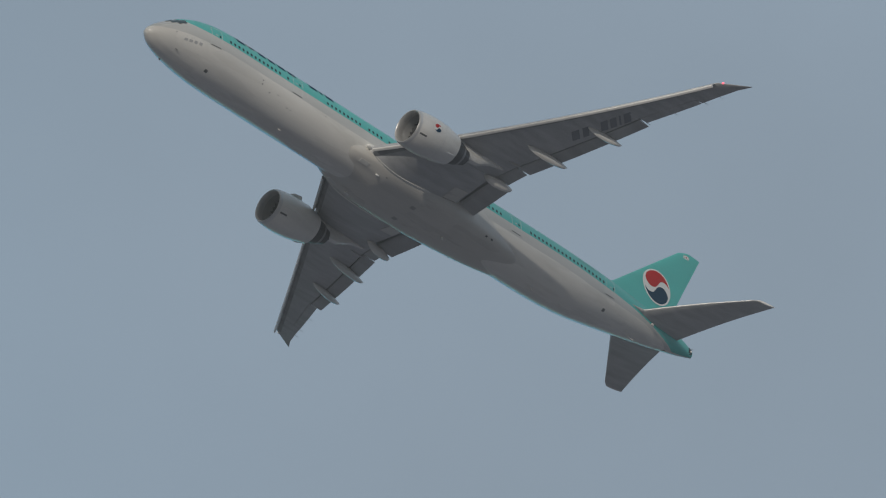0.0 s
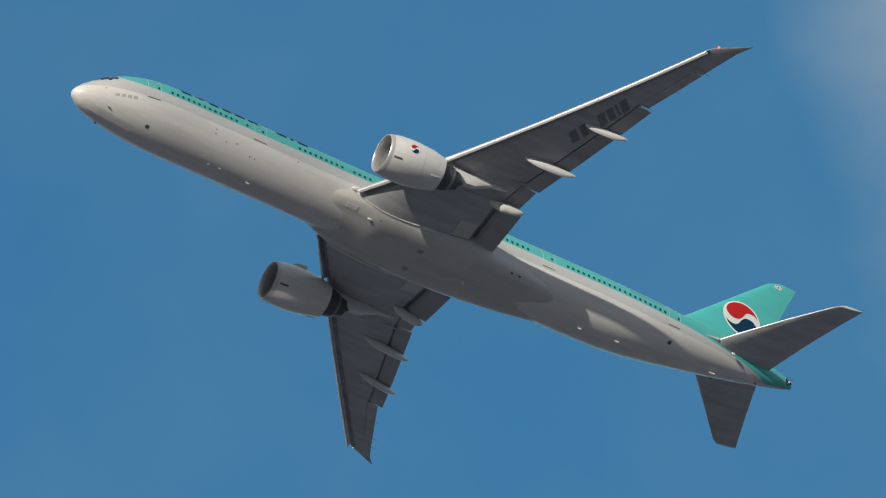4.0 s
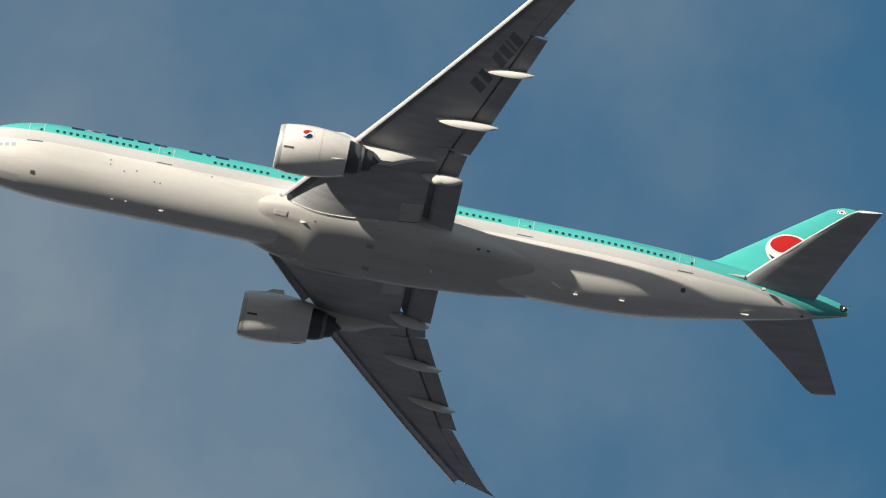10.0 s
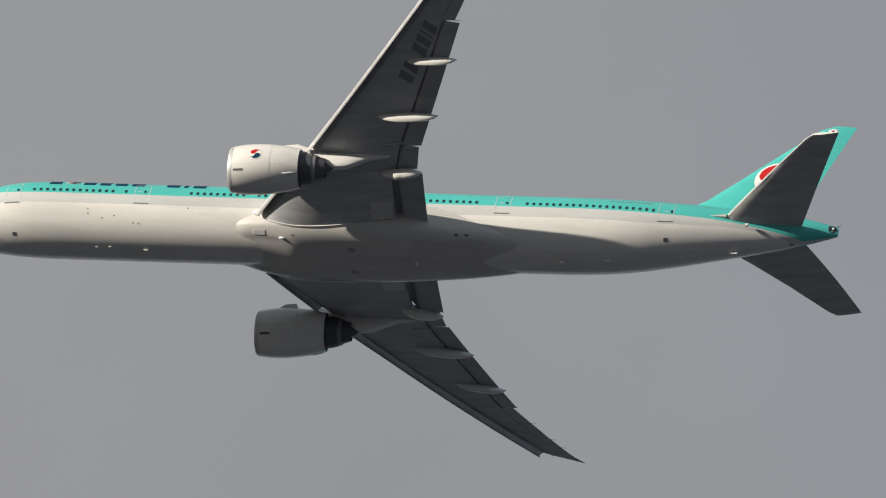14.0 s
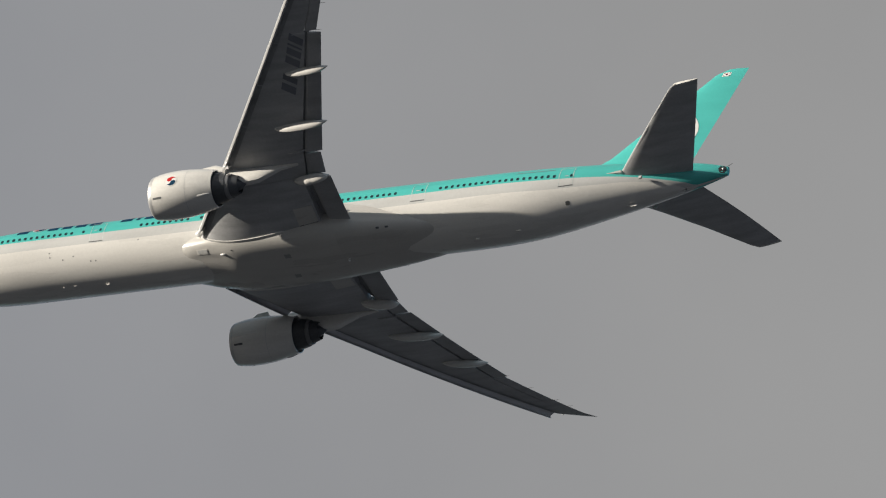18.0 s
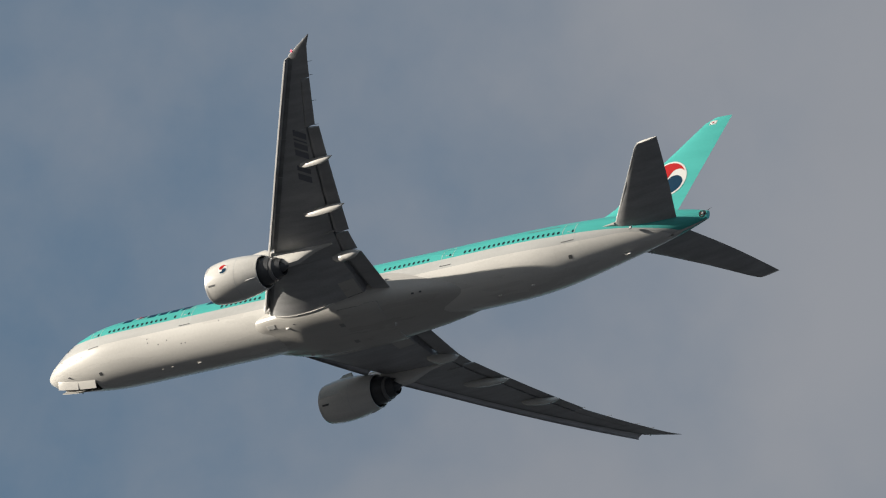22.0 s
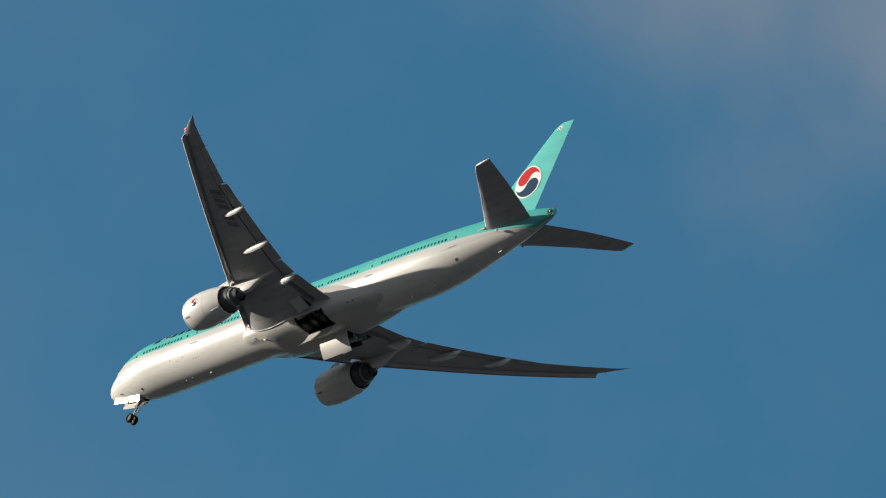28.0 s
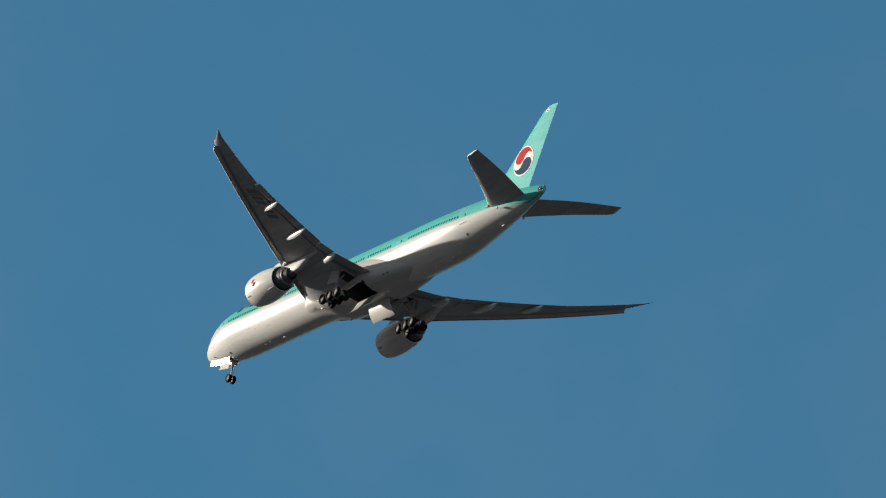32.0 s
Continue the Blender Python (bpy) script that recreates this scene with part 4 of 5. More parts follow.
def build_stab(side):
    def loop(y, s0, s1, grow=0.0):
        f = (y - 1.0) / (10.68 - 1.0)
        le = 63.35 + (71.68 - 63.35) * f
        te = 70.3 + (73.95 - 70.3) * f
        if y > 10.3:
            le += (y - 10.3) * 0.5
        z = 0.72 + 1.53 * f + 0.19 * math.sin(math.pi * min(1, max(0, f)))
        c = te - le
        ss = [s0 + (s1 - s0) * (1 - math.cos(math.pi / 2 * k / 12)) for k in range(13)]
        rise = .32 + .16 * (1 - min(1, f))
        top = [Vector((le + c * s, side * y, z - .2 + rise * s + c * thick(s, 0.10) + grow)) - OFF for s in ss]
        bot = [Vector((le + c * s, side * y, z - .2 + rise * s - c * thick(s, 0.10) - grow)) - OFF for s in ss]
        return top + (bot[1:] if s0 == 0 else bot)[::-1]
    ys = (0.4, 1.0, 2, 4, 6, 8, 9.5, 10.3, 10.55, 10.68)
    st = part("tailplane", loft([loop(y, 0, 1) for y in ys]), WING, airliner, "grey horizontal tailplane")
    part("leading_edge", loft([loop(y, 0, .03, .006) for y in (1.6, 4, 7, 10.2)]), BARE, st, "bare metal leading edge")
    part("tip_cap", loft([loop(y, 0, 1, .012) for y in (10.56, 10.62, 10.69)]), FAIR, st, "pale tip cap")
    # pale lip that carries the leading edge forward along the hull
    secs = []
    a = hull(63.0, angle_at(63.0, 0.70), -.05, side)
    b = Vector((64.35, side * 2.12, 0.74)) - OFF
    for k in range(7):
        s = k / 6
        p = a.lerp(b, s)
        w, h = .05 + .22 * s, .03 + .14 * s
        secs.append([p + Vector((0, side * w * cy, h * cz)) for cy, cz in ((-.8, 1), (.5, .8), (1, 0), (.5, -.8), (-.8, -1))])
    part("root_lip", loft(secs), FAIR, st, "pale leading edge lip at the root")
    # small hinge box at the root
    bm = bmesh.new()
    block(bm, 65.9 - 37, 66.2 - 37, side * 1.95 - .08, side * 1.95 + .08, -0.1, 0.2, .04)
    part("hinge_box", bm, SILVER, st)
    return st


build_stab(-1)
build_stab(1)


# ---- engines ----
def turned(profile, axis, n=40):
    """A surface of revolution about a fore-and-aft axis; profile rows (x, r)."""
    bm = bmesh.new()
    rows = []
    for x, r in profile:
        cx, cy, cz = axis(x)
        rows.append([Vector((cx, cy + r * math.cos(2 * math.pi * k / n), cz + r * math.sin(2 * math.pi * k / n))) - OFF for k in range(n)])
    grid(bm, rows, close=True)
    return bm


def build_engine(side):
    y0 = side * 9.72

    def axis(x):
        return x, y0, -2.78 + (x - 25.6) * 0.062

    def skin(x):
        return curve_at([(25.55, 1.70), (25.7, 1.80), (26.2, 1.92), (27.2, 2.02), (28.4, 2.01), (29.8, 1.86), (31.15, 1.60)], x)[0]
    outer = [(25.9, skin(25.9))] + [(26.2 + .38 * k, skin(26.2 + .38 * k)) for k in range(14)] + [(31.15, 1.6), (31.15, 1.50), (30.0, 1.45)]
    nac = part("engine_nacelle", turned(outer, axis), POD, airliner, "large white engine nacelle")
    part("inlet_lip", turned([(26.35, 1.58), (26.0, 1.56), (25.72, 1.59), (25.58, 1.66), (25.55, 1.72), (25.62, 1.785), (25.75, 1.835), (25.91, 1.868)], axis), BARE, nac, "polished metal inlet lip")
    part("inlet_duct", turned([(26.34, 1.585), (27.2, 1.63), (27.6, 1.64)], axis), WING, nac, "grey inlet duct")
    bm = turned([(27.6, 1.64), (27.58, 0.5)], axis)
    for k in range(22):
        a = 2 * math.pi * k / 22
        rows = []
        for j in range(5):
            r = 0.48 + 1.12 * j / 4
            rows.append([Vector((27.25 + .28 * i - 0.1, y0 + r * math.cos(a + .16 * i + .12 * j), axis(27.3)[2] + r * math.sin(a + .16 * i + .12 * j))) - OFF for i in range(2)])
        grid(bm, rows)
    fan = part("fan", bm, STEEL, nac, "dark fan blades")
    part("spinner", turned([(26.75, 0.02), (26.9, .2), (27.2, .38), (27.55, .5)], axis, 20), DARK, fan)
    part("fan_nozzle_wall", turned([(30.0, 1.45), (30.0, 1.2)], axis), DARK, nac)
    part("core_cowl", turned([(29.9, 1.22), (31.0, 1.32), (31.6, 1.28), (32.15, 1.16), (32.15, 1.08)], axis), STEEL, nac, "dark heat-stained core cowl")
    part("exhaust_ring", turned([(32.1, 1.11), (32.2, 1.12), (32.45, 1.05), (32.45, .94)], axis), NOZZLE, nac, "bare metal exhaust ring")
    part("core_nozzle", turned([(32.4, .97), (32.7, .90), (33.15, .76), (33.15, .70), (32.6, .68)], axis), STEEL, nac, "dark core nozzle")
    part("exhaust_plug", turned([(32.5, .62), (33.1, .5), (33.5, .26), (33.75, 0.03)], axis, 24), STEEL, nac)
    # dark slot low on the flank behind the lip, one on each flank
    for a0 in (222, 318):
        bm = bmesh.new()
        rows = []
        for i in range(5):
            x = 26.05 + 0.8 * i / 4
            r = skin(x) + .012
            c = axis(x)
            rows.append([Vector((x, c[1] + r * math.cos(radians(a0 + d)), c[2] + r * math.sin(radians(a0 + d)))) - OFF for d in (-2.6, 0, 2.6)])
        grid(bm, rows)
        part("vent_slot", bm, MARK, nac, "dark vent slot")
    # seam of the reverser sleeve
    part("seam", turned([(28.93, skin(28.93) + .006), (28.965, skin(28.965) + .006)], axis), SILVER, nac)
    # white strip low on the inboard flank, a sunlit sliver put in as colour
    bm = bmesh.new()
    rows = []
    for i in range(9):
        x = 25.95 + 2.3 * i / 8
        c, r = axis(x), skin(x)
        rows.append([Vector((x, c[1] - side * rr * math.cos(radians(aa)), c[2] + rr * math.sin(radians(aa)))) - OFF
                     for aa, rr in ((-18.8, r - .02), (-19.0, r + .05), (-20.6, r + .05), (-20.8, r - .02))])
    vs = grid(bm, rows, close=True)
    bm.faces.new(vs[0])
    bm.faces.new(vs[-1])
    part("latch_line", bm, CHALK, nac, "thin bright latch line")
    # short bright latch fairing low on the outboard flank, at the aft edge
    bm = bmesh.new()
    rows = []
    for i in range(6):
        x = 29.95 + 1.05 * i / 5
        c, r = axis(x), skin(x)
        up = .07 * math.sin(math.pi * (i + .25) / 5.5)
        rows.append([Vector((x, c[1] + side * rr * math.cos(radians(aa)), c[2] + rr * math.sin(radians(aa)))) - OFF
                     for aa, rr in ((-51, r - .02), (-52, r + up), (-55, r + up), (-56, r - .02))])
    vs = grid(bm, rows, close=True)
    bm.faces.new(vs[0])
    bm.faces.new(vs[-1])
    part("latch_fairing", bm, CHALK, nac, "small bright latch fairing")
    # strake on the inboard shoulder
    sa = math.pi - radians(52) if side > 0 else radians(52)
    bm = bmesh.new()
    prof = [(27.2, 0.0), (27.7, .26), (28.6, .36), (28.75, 0.0)]
    top, bot = [], []
    for x, h in prof:
        c, r = axis(x), skin(x) - .03
        for lst, w in ((top, .012), (bot, -.012)):
            lst.append([Vector((x, c[1] + rr * math.cos(sa + w), c[2] + rr * math.sin(sa + w))) - OFF for rr in (r, r + h + .03)])
    grid(bm, top)
    grid(bm, bot)
    part("strake", bm, FAIR, nac)

    def on_pod(p, q, out, s=1):
        x = 27.75 + p
        r = skin(x) + out + .006
        ang = math.pi - (q / r - 0.065) if s < 0 else (q / r - 0.065)
        c = axis(x)
        return Vector((x, c[1] + r * math.cos(ang), c[2] + r * math.sin(ang))) - OFF
    emblem(nac, lambda p, q, out: on_pod(p, q, out, side), 0.5, -16, 1 if side < 0 else -1, 0.26)
    # pylon: a thick blade from the pod's crown to the wing
    prof = [(27.6, -0.62, -0.72), (28.6, -0.35, -0.9), (29.6, -0.12, -1.2), (30.6, 0.02, -1.55), (31.4, 0.0, -1.9), (32.4, -0.2, -2.2), (33.6, -0.4, -2.3),
            (34.8, -0.5, -2.15), (35.6, -0.6, -1.7), (36.6, -0.65, -1.2), (38.2, -0.68, -0.9)]
    secs = []
    for i, (x, zt, zb) in enumerate(prof):
        w = 0.42 * math.sin(math.pi * min(1, (i + .35) / (len(prof) - .4))) ** .6 + .02
        if x > 31:
            zt = under(x, 9.72) + 0.25
            zb = min(zb, under(x, 9.72) - 0.04)
        zm = (zt + zb) / 2
        ring = [Vector((x, y0 + w * cy, zm + (zt - zb) / 2 * cz)) - OFF for cy, cz in ((-.5, 1), (.5, 1), (1, .6), (.95, -.7), (.6, -1), (-.6, -1), (-.95, -.7), (-1, .6))]
        secs.append(ring)
    part("pylon", loft(secs), FAIR, nac, "pale engine pylon")
    return nac


build_engine(-1)
build_engine(1)


# ---- landing gear ----
def wheel(parent, name, centre, r, w, at_origin):
    """A tyre with its rim on an axle along y."""
    bm = bmesh.new()
    c = Vector(centre)
    prof = [(-w / 2, r * .62), (-w / 2, r * .86), (-w * .36, r * .97), (-w * .15, r), (w * .15, r), (w * .36, r * .97), (w / 2, r * .86), (w / 2, r * .62)]
    rows = [[c + Vector((rr * math.cos(2 * math.pi * k / 22), yy, rr * math.sin(2 * math.pi * k / 22))) for k in range(22)] for yy, rr in prof]
    grid(bm, rows, close=True)
    tyre = part(name, bm, RUBBER, parent, "black tyre")
    bm = bmesh.new()
    prof = [(-w / 2 + .02, r * .63), (-w * .3, r * .5), (-w * .32, r * .15), (-w * .32, .01)]
    for sgn in (1, -1):
        rows = [[c + Vector((rr * math.cos(2 * math.pi * k / 18), sgn * yy, rr * math.sin(2 * math.pi * k / 18))) for k in range(18)] for yy, rr in prof]
        grid(bm, rows, close=True)
    part("rim", bm, RIM, tyre, "dull grey metal rim")


def build_nose_gear():
    pivot = Vector((5.75, 0, -2.1)) - OFF
    bm = bmesh.new()
    rod(bm, (0, 0, 0.2), (-0.1, 0, -1.9), 0.23, 0.2, 14)
    rod(bm, (-0.1, 0, -1.8), (-0.16, 0, -3.42), 0.13, 0.13, 12)
    rod(bm, (0, -.5, 0), (0, .5, 0), 0.12, 0.12, 12)
    rod(bm, (-0.16, -.42, -3.4), (-0.16, .42, -3.4), 0.09, 0.09, 12)
    leg = part("nose_gear", bm, GEARM, airliner, "grey nose gear leg with twin wheels", at=pivot)
    bm = bmesh.new()
    for s in (-1, 1):
        rod(bm, (-0.05, s * .1, -1.1), (-1.35, s * .32, 0.1), 0.09, 0.09, 8)
    rod(bm, (-0.6, -.24, -.6), (-0.6, .24, -.6), 0.08, 0.08, 8)
    part("drag_brace", bm, GEARM, leg)
    bm = bmesh.new()
    rod(bm, (0.08, 0, -1.7), (0.38, 0, -2.2), 0.05, .05, 8)
    rod(bm, (0.38, 0, -2.2), (-0.1, 0, -3.2), 0.05, .05, 8)
    part("torque_link", bm, GEARM, leg)
    for s in (-1, 1):
        bm = bmesh.new()
        rod(bm, (-.22, s * .2, -1.25), (-.36, s * .2, -1.25), 0.13, 0.13, 12)
        part("landing_lamp", bm, LAMP, leg, "round lit landing lamp")
        wheel(leg, "tyre", (-0.16, s * .34, -3.4), 0.55, 0.36, None)
    doors = []
    for (key, s), quads in sorted(nose_plates.items()):
        pts = [p for q in quads for p in q]
        far_x, near_x = max(p.x for p in pts), min(p.x for p in pts)
        a = max((p for p in pts if p.x < near_x + .01), key=lambda p: abs(p.y))
        b = max((p for p in pts if p.x > far_x - .01), key=lambda p: abs(p.y))
        pv = (a + b) / 2
        tilt = -math.degrees(math.atan2(b.z - a.z, b.x - a.x))
        doors.append((tilt, s, plate_door("nose_gear_door", quads, pv, WHITE, "white nose gear door", .05, tilt), pv, 68 if key == "front" else 61))
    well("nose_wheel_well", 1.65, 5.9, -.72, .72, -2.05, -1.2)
    return leg, pivot, doors


def build_main_gear(side):
    pivot = Vector((37.2, side * 5.6, -1.32)) - OFF
    bm = bmesh.new()
    rod(bm, (0, 0, 0.2), (0, 0, -2.3), 0.24, 0.22, 16)
    rod(bm, (0, 0, -2.2), (0, 0, -3.85), 0.16, 0.16, 14)
    rod(bm, (-1.0, 0, 0), (0.9, 0, 0), 0.15, 0.15, 12)
    leg = part("main_gear", bm, GEARM, airliner, "grey main gear leg with six-wheel bogie", at=pivot)
    bm = bmesh.new()
    rod(bm, (0, -side * .1, -2.0), (-1.1, -side * .85, -0.5), 0.10, 0.10, 8)
    rod(bm, (0, -side * .1, -1.6), (0, -side * .95, -0.4), 0.10, 0.10, 8)
    part("side_brace", bm, GEARM, leg)
    bm = bmesh.new()
    rod(bm, (-1.75, 0, -3.95), (1.75, 0, -3.75), 0.15, 0.15, 12)
    for dx in (-1.48, 0, 1.48):
        rod(bm, (dx, -.72, -3.85 + dx * .057), (dx, .72, -3.85 + dx * .057), 0.09, 0.09, 10)
    bog = part("bogie", bm, GEARM, leg, "bogie beam with three axles")
    for dx in (-1.48, 0, 1.48):
        for s in (-1, 1):
            wheel(bog, "tyre", (dx, s * .7, -3.85 + dx * .057), 0.66, 0.5, None)
    # door carried on the leg, flush with the wing's lower skin while the leg is up
    stow = radians(-side * 86)
    bm = bmesh.new()

    def carried(x, y, drop):
        d = Vector((x, side * y, under(x, y) - drop)) - OFF - pivot
        c, s = math.cos(-stow), math.sin(-stow)
        return Vector((d.x, d.y * c - d.z * s, d.y * s + d.z * c))
    rows = [[carried(36.2 + .42 * i, yy, dd) for yy, dd in ((3.55, .035), (4.1, .035), (4.7, .035), (5.3, .035), (5.3, .005), (3.55, .005))] for i in range(5)]
    vs = grid(bm, rows, close=True)
    bm.faces.new(vs[0])
    bm.faces.new(vs[-1])
    leg_door = part("leg_door", bm, BELLYW, leg, "pale door panel on the gear leg")
    bm = bmesh.new()
    for dx in (-.4, .4):
        rod(bm, carried(37.0 + dx, 4.4, .0), (dx * .3, 0, -1.1), .05, .05, 6)
    part("door_link", bm, GEARM, leg_door)
    # flat near-black sheet on the uncut wing skin, painted shade of the leg's opening
    bm = bmesh.new()
    grid(bm, [[Vector((36.25 + .395 * i, side * yy, under(36.25 + .395 * i, yy) - .012)) - OFF for yy in (3.3, 3.8, 4.3, 4.8, 5.25)] for i in range(5)])
    part("leg_well_shade", bm, DARK, airliner, "dark opening in the wing root")
    quads = [q for q in main_plates[side] if sum(abs(p.y) for p in q) / 4 < DOOR_SPLIT]
    outer = [q for q in main_plates[side] if q not in quads]
    edge = max((p for q in outer for p in q), key=lambda p: p.z)
    pv_side = Vector((0, edge.y, edge.z))
    side_door = plate_door("side_door", outer, pv_side, BELLYW, "narrow white door beside the wheel well", 0.05)
    pv = Vector((0, side * .72, -3.38))
    door = plate_door("main_gear_door", quads, pv, BELLYW, "white main wheel door", 0.07)
    return leg, pivot, door, pv, side_door, pv_side


nose_leg, nose_pivot, nose_doors = build_nose_gear()
mains = {s: build_main_gear(s) for s in (-1, 1)}
belly_liner("main_wheel_well", 34.77, 39.23)


# ---- hull details: windows, doors, markings ----
def pane_mesh(x0, sd, width=0.26, height=0.37, z=0.62, out=0.01):
    """A rounded cabin window that follows the hull, as points about (x0)."""
    bm = bmesh.new()
    a0 = angle_at(x0, z)
    ry = curve_at(HULL, x0)[2]
    ring = []
    for k in range(12):
        t = 2 * math.pi * k / 12
        c, s = math.cos(t), math.sin(t)
        u = math.copysign(abs(c) ** 0.7, c) * width / 2
        v = math.copysign(abs(s) ** 0.7, s) * height / 2
        ring.append(bm.verts.new(hull(x0 + u, a0 + math.degrees(v / ry), out, sd)))
    mid = bm.verts.new(hull(x0, a0, out + .004, sd))
    for k in range(12):
        bm.faces.new([ring[k], ring[(k + 1) % 12], mid])
    return bm


def build_windows(sd):
    rows = [8.28 + .535 * k for k in range(13)] + [15.78] + [21.08 + .535 * k for k in range(9)] + [26.6 + .535 * k for k in range(4)]
    rows += [29.3 + .535 * k for k in range(18)] + [39.45 + .535 * k for k in range(10)] + [48.35 + .535 * k for k in range(20)]
    shared = None
    for x in rows:
        level = 11 < x < 49.5
        if level and shared:
            ob = new("window", shared.data)
            ob.parent = fuselage
            ob.location = (x - shared_x, 0, 0)
        else:
            ob = part("window", pane_mesh(x, sd), GLASS, fuselage, "dark cabin window")
            if level:
                shared, shared_x = ob, x


def build_door(name, x0, x1, zb, zt, wx, sd):
    """A cabin door: a flush panel outlined by a pale seal, with a sill and a small window."""
    bm = bmesh.new()
    a0, a1 = angle_at((x0 + x1) / 2, zb), angle_at((x0 + x1) / 2, zt)

    def strip(xa, xb, aa, ab, n):
        rows = [[hull(xa + (xb - xa) * i / n, aa + (ab - aa) * j / n, .014, sd) for j in range(n + 1)] for i in range(n + 1)]
        grid(bm, rows)
    w, d = 0.045, 0.9
    strip(x0, x0 + w, a0, a1, 6)
    strip(x1 - w, x1, a0, a1, 6)
    strip(x0, x1, a1 - d, a1, 6)
    door = part(name, bm, BEAD, fuselage, "cabin door with pale outline")
    bm = bmesh.new()
    grid(bm, [[hull(x0 + (x1 - x0) * i / 4, a0 + dd, .02, sd) for dd in (-0.9, 0.5)] for i in range(5)])
    part("sill", bm, MARK, door, "dark door sill")
    part("door_window", pane_mesh(wx, sd, 0.2, 0.34, zt - 0.95 if x0 < 10 else 0.64, .016), GLASS, door)
    bm = bmesh.new()
    am = angle_at(wx, 0.62)
    grid(bm, [[hull(wx - .55 + .3 * i / 2, am + dd, .016, sd) for dd in (-0.8, 0.8)] for i in range(3)])
    part("door_handle", bm, SILVER, door)


for sd in (-1, 1):
    build_windows(sd)
    build_door("cabin_door", 6.0, 7.25, -0.75, 1.5, 6.98, sd)
    build_door("cabin_door", 16.5, 17.75, -0.6, 1.6, 17.35, sd)
    build_door("cabin_door", 45.8, 47.05, -0.5, 1.6, 46.72, sd)
    build_door("cabin_door", 58.95, 60.2, -0.38, 1.7, 60.0, sd)
    # flight-deck glazing
    for xa, xb, aa, ab in ((1.75, 2.35, 52, 72), (2.05, 2.85, 34, 50), (2.65, 3.45, 27, 44)):
        patch("flight_deck_window", GLASS, xa, xb, aa, ab, sd, 0.014, 4, 4, None, "dark flight-deck window")
    # title on the crown, given as bars, and its round badge
    for k, (xa, xb) in enumerate(((9.35, 10.35), (12.15, 13.1), (13.45, 14.35), (14.7, 15.7), (16.05, 17.1), (18.9, 19.95), (20.3, 20.65), (21.05, 22.1))):
        patch("title_bar", BLUE, xa, xb, 28, 58, sd, 0.012, 3, 8, None, "dark blue bar of the title")
    emblem(fuselage, lambda p, q, out, sd=sd: hull(11.25 + p, 43 + math.degrees(q / 3.1), out, sd), 0.66, -10, 1 if sd < 0 else -1)
    # line of small writing on the nose, given as bars
    for k in range(4):
        x = 3.3 + .52 * k
        a = angle_at(x, -1.33 + .04 * k)
        patch("small_letter_bar", WING, x, x + .34, a - 3.2, a + 3.2, sd, .010, 2, 2, None, "grey bar of small writing")
    # thin line above the last windows
    patch("registration_bar", INK, 55.0, 58.4, 26.2, 28.0, sd, .012, 6, 1, None, "thin bar of dark writing")


def spot(name, x, y, z, w, h, mat, label="", deep=0.012, parent=None):
    """A small rounded plate on the hull near the point given."""
    zc = curve_at(HULL, x)[0]
    a = math.degrees(math.atan2(z - zc, -y))
    sd = -1
    ry = curve_at(HULL, x)[1]
    bm = bmesh.new()
    ring = []
    for k in range(10):
        t = 2 * math.pi * (k + .5) / 10
        c, s = math.cos(t), math.sin(t)
        u, v = math.copysign(abs(c) ** .5, c) * w / 2, math.copysign(abs(s) ** .5, s) * h / 2
        ring.append(bm.verts.new(hull(x + u, a + math.degrees(v / ry), deep, sd)))
    bm.faces.new(ring)
    return part(name, bm, mat, parent or fuselage, label)


for x, y, z, w, h in ((6.95, -1.28, -2.78, .38, .36), (59.69, -1.75, -1.7, .38, .38)):
    spot("hatch", x, y, z, w, h, MARK, "small dark square outlet")
for x, y, z in ((12.89, -2.85, -1.21), (12.93, -2.69, -1.54), (14.1, -2.51, -1.82), (15.08, -2.62, -1.64), (16.63, -2.28, -2.1), (17.09, -2.27, -2.11), (21.04, -2.95, -.94), (2.42, -1.99, -.93)):
    spot("port", x, y, z, .13, .13, PORT, "small dark port")


def fin_antenna(x, y, z, length, depth, mat, parent, label):
    """A small swept blade that stands off the skin."""
    bm = bmesh.new()
    base = Vector((x, y, z)) - OFF
    n = Vector((0, y, z + 0.3)).normalized()
    t = Vector((0, -n.z, n.y)) * 0.035
    a, b = base - n * .05, base + Vector((length, 0, 0)) - n * .05
    c, d = base + Vector((length * .95, 0, 0)) + n * depth, base + Vector((length * .5, 0, 0)) + n * depth
    secs = [[p - t for p in (a, b, c, d)], [p + t for p in (a, b, c, d)]]
    vs = grid(bm, secs, close=True)
    bm.faces.new(vs[0])
    bm.faces.new(vs[1])
    return part(name_of(label), bm, mat, parent, label)


def name_of(label):
    return label.split()[-1]


fin_antenna(51.06, -0.34, -3.07, .45, .2, WHITE, fuselage, "white blade antenna")
fin_antenna(54.71, -0.48, -2.9, .55, .12, WHITE, fuselage, "white blade antenna")
fin_antenna(17.3, -0.26, -3.09, .5, .11, WHITE, fuselage, "white blade antenna")
fin_antenna(14.5, -0.46, -3.06, .3, .05, WHITE, fuselage, "white drain mast")
fin_antenna(13.4, -0.41, -3.07, .3, .05, WHITE, fuselage, "white drain mast")
fin_antenna(64.3, -0.12, -1.3, 1.0, .16, FAIR, fuselage, "pale tail skid")
fin_antenna(39.45, 0.0, -3.36, .3, .3, CHALK, belly, "white drain mast")
fin_antenna(3.0, -1.2, -2.3, .2, .1, PORT, fuselage, "dark air probe")
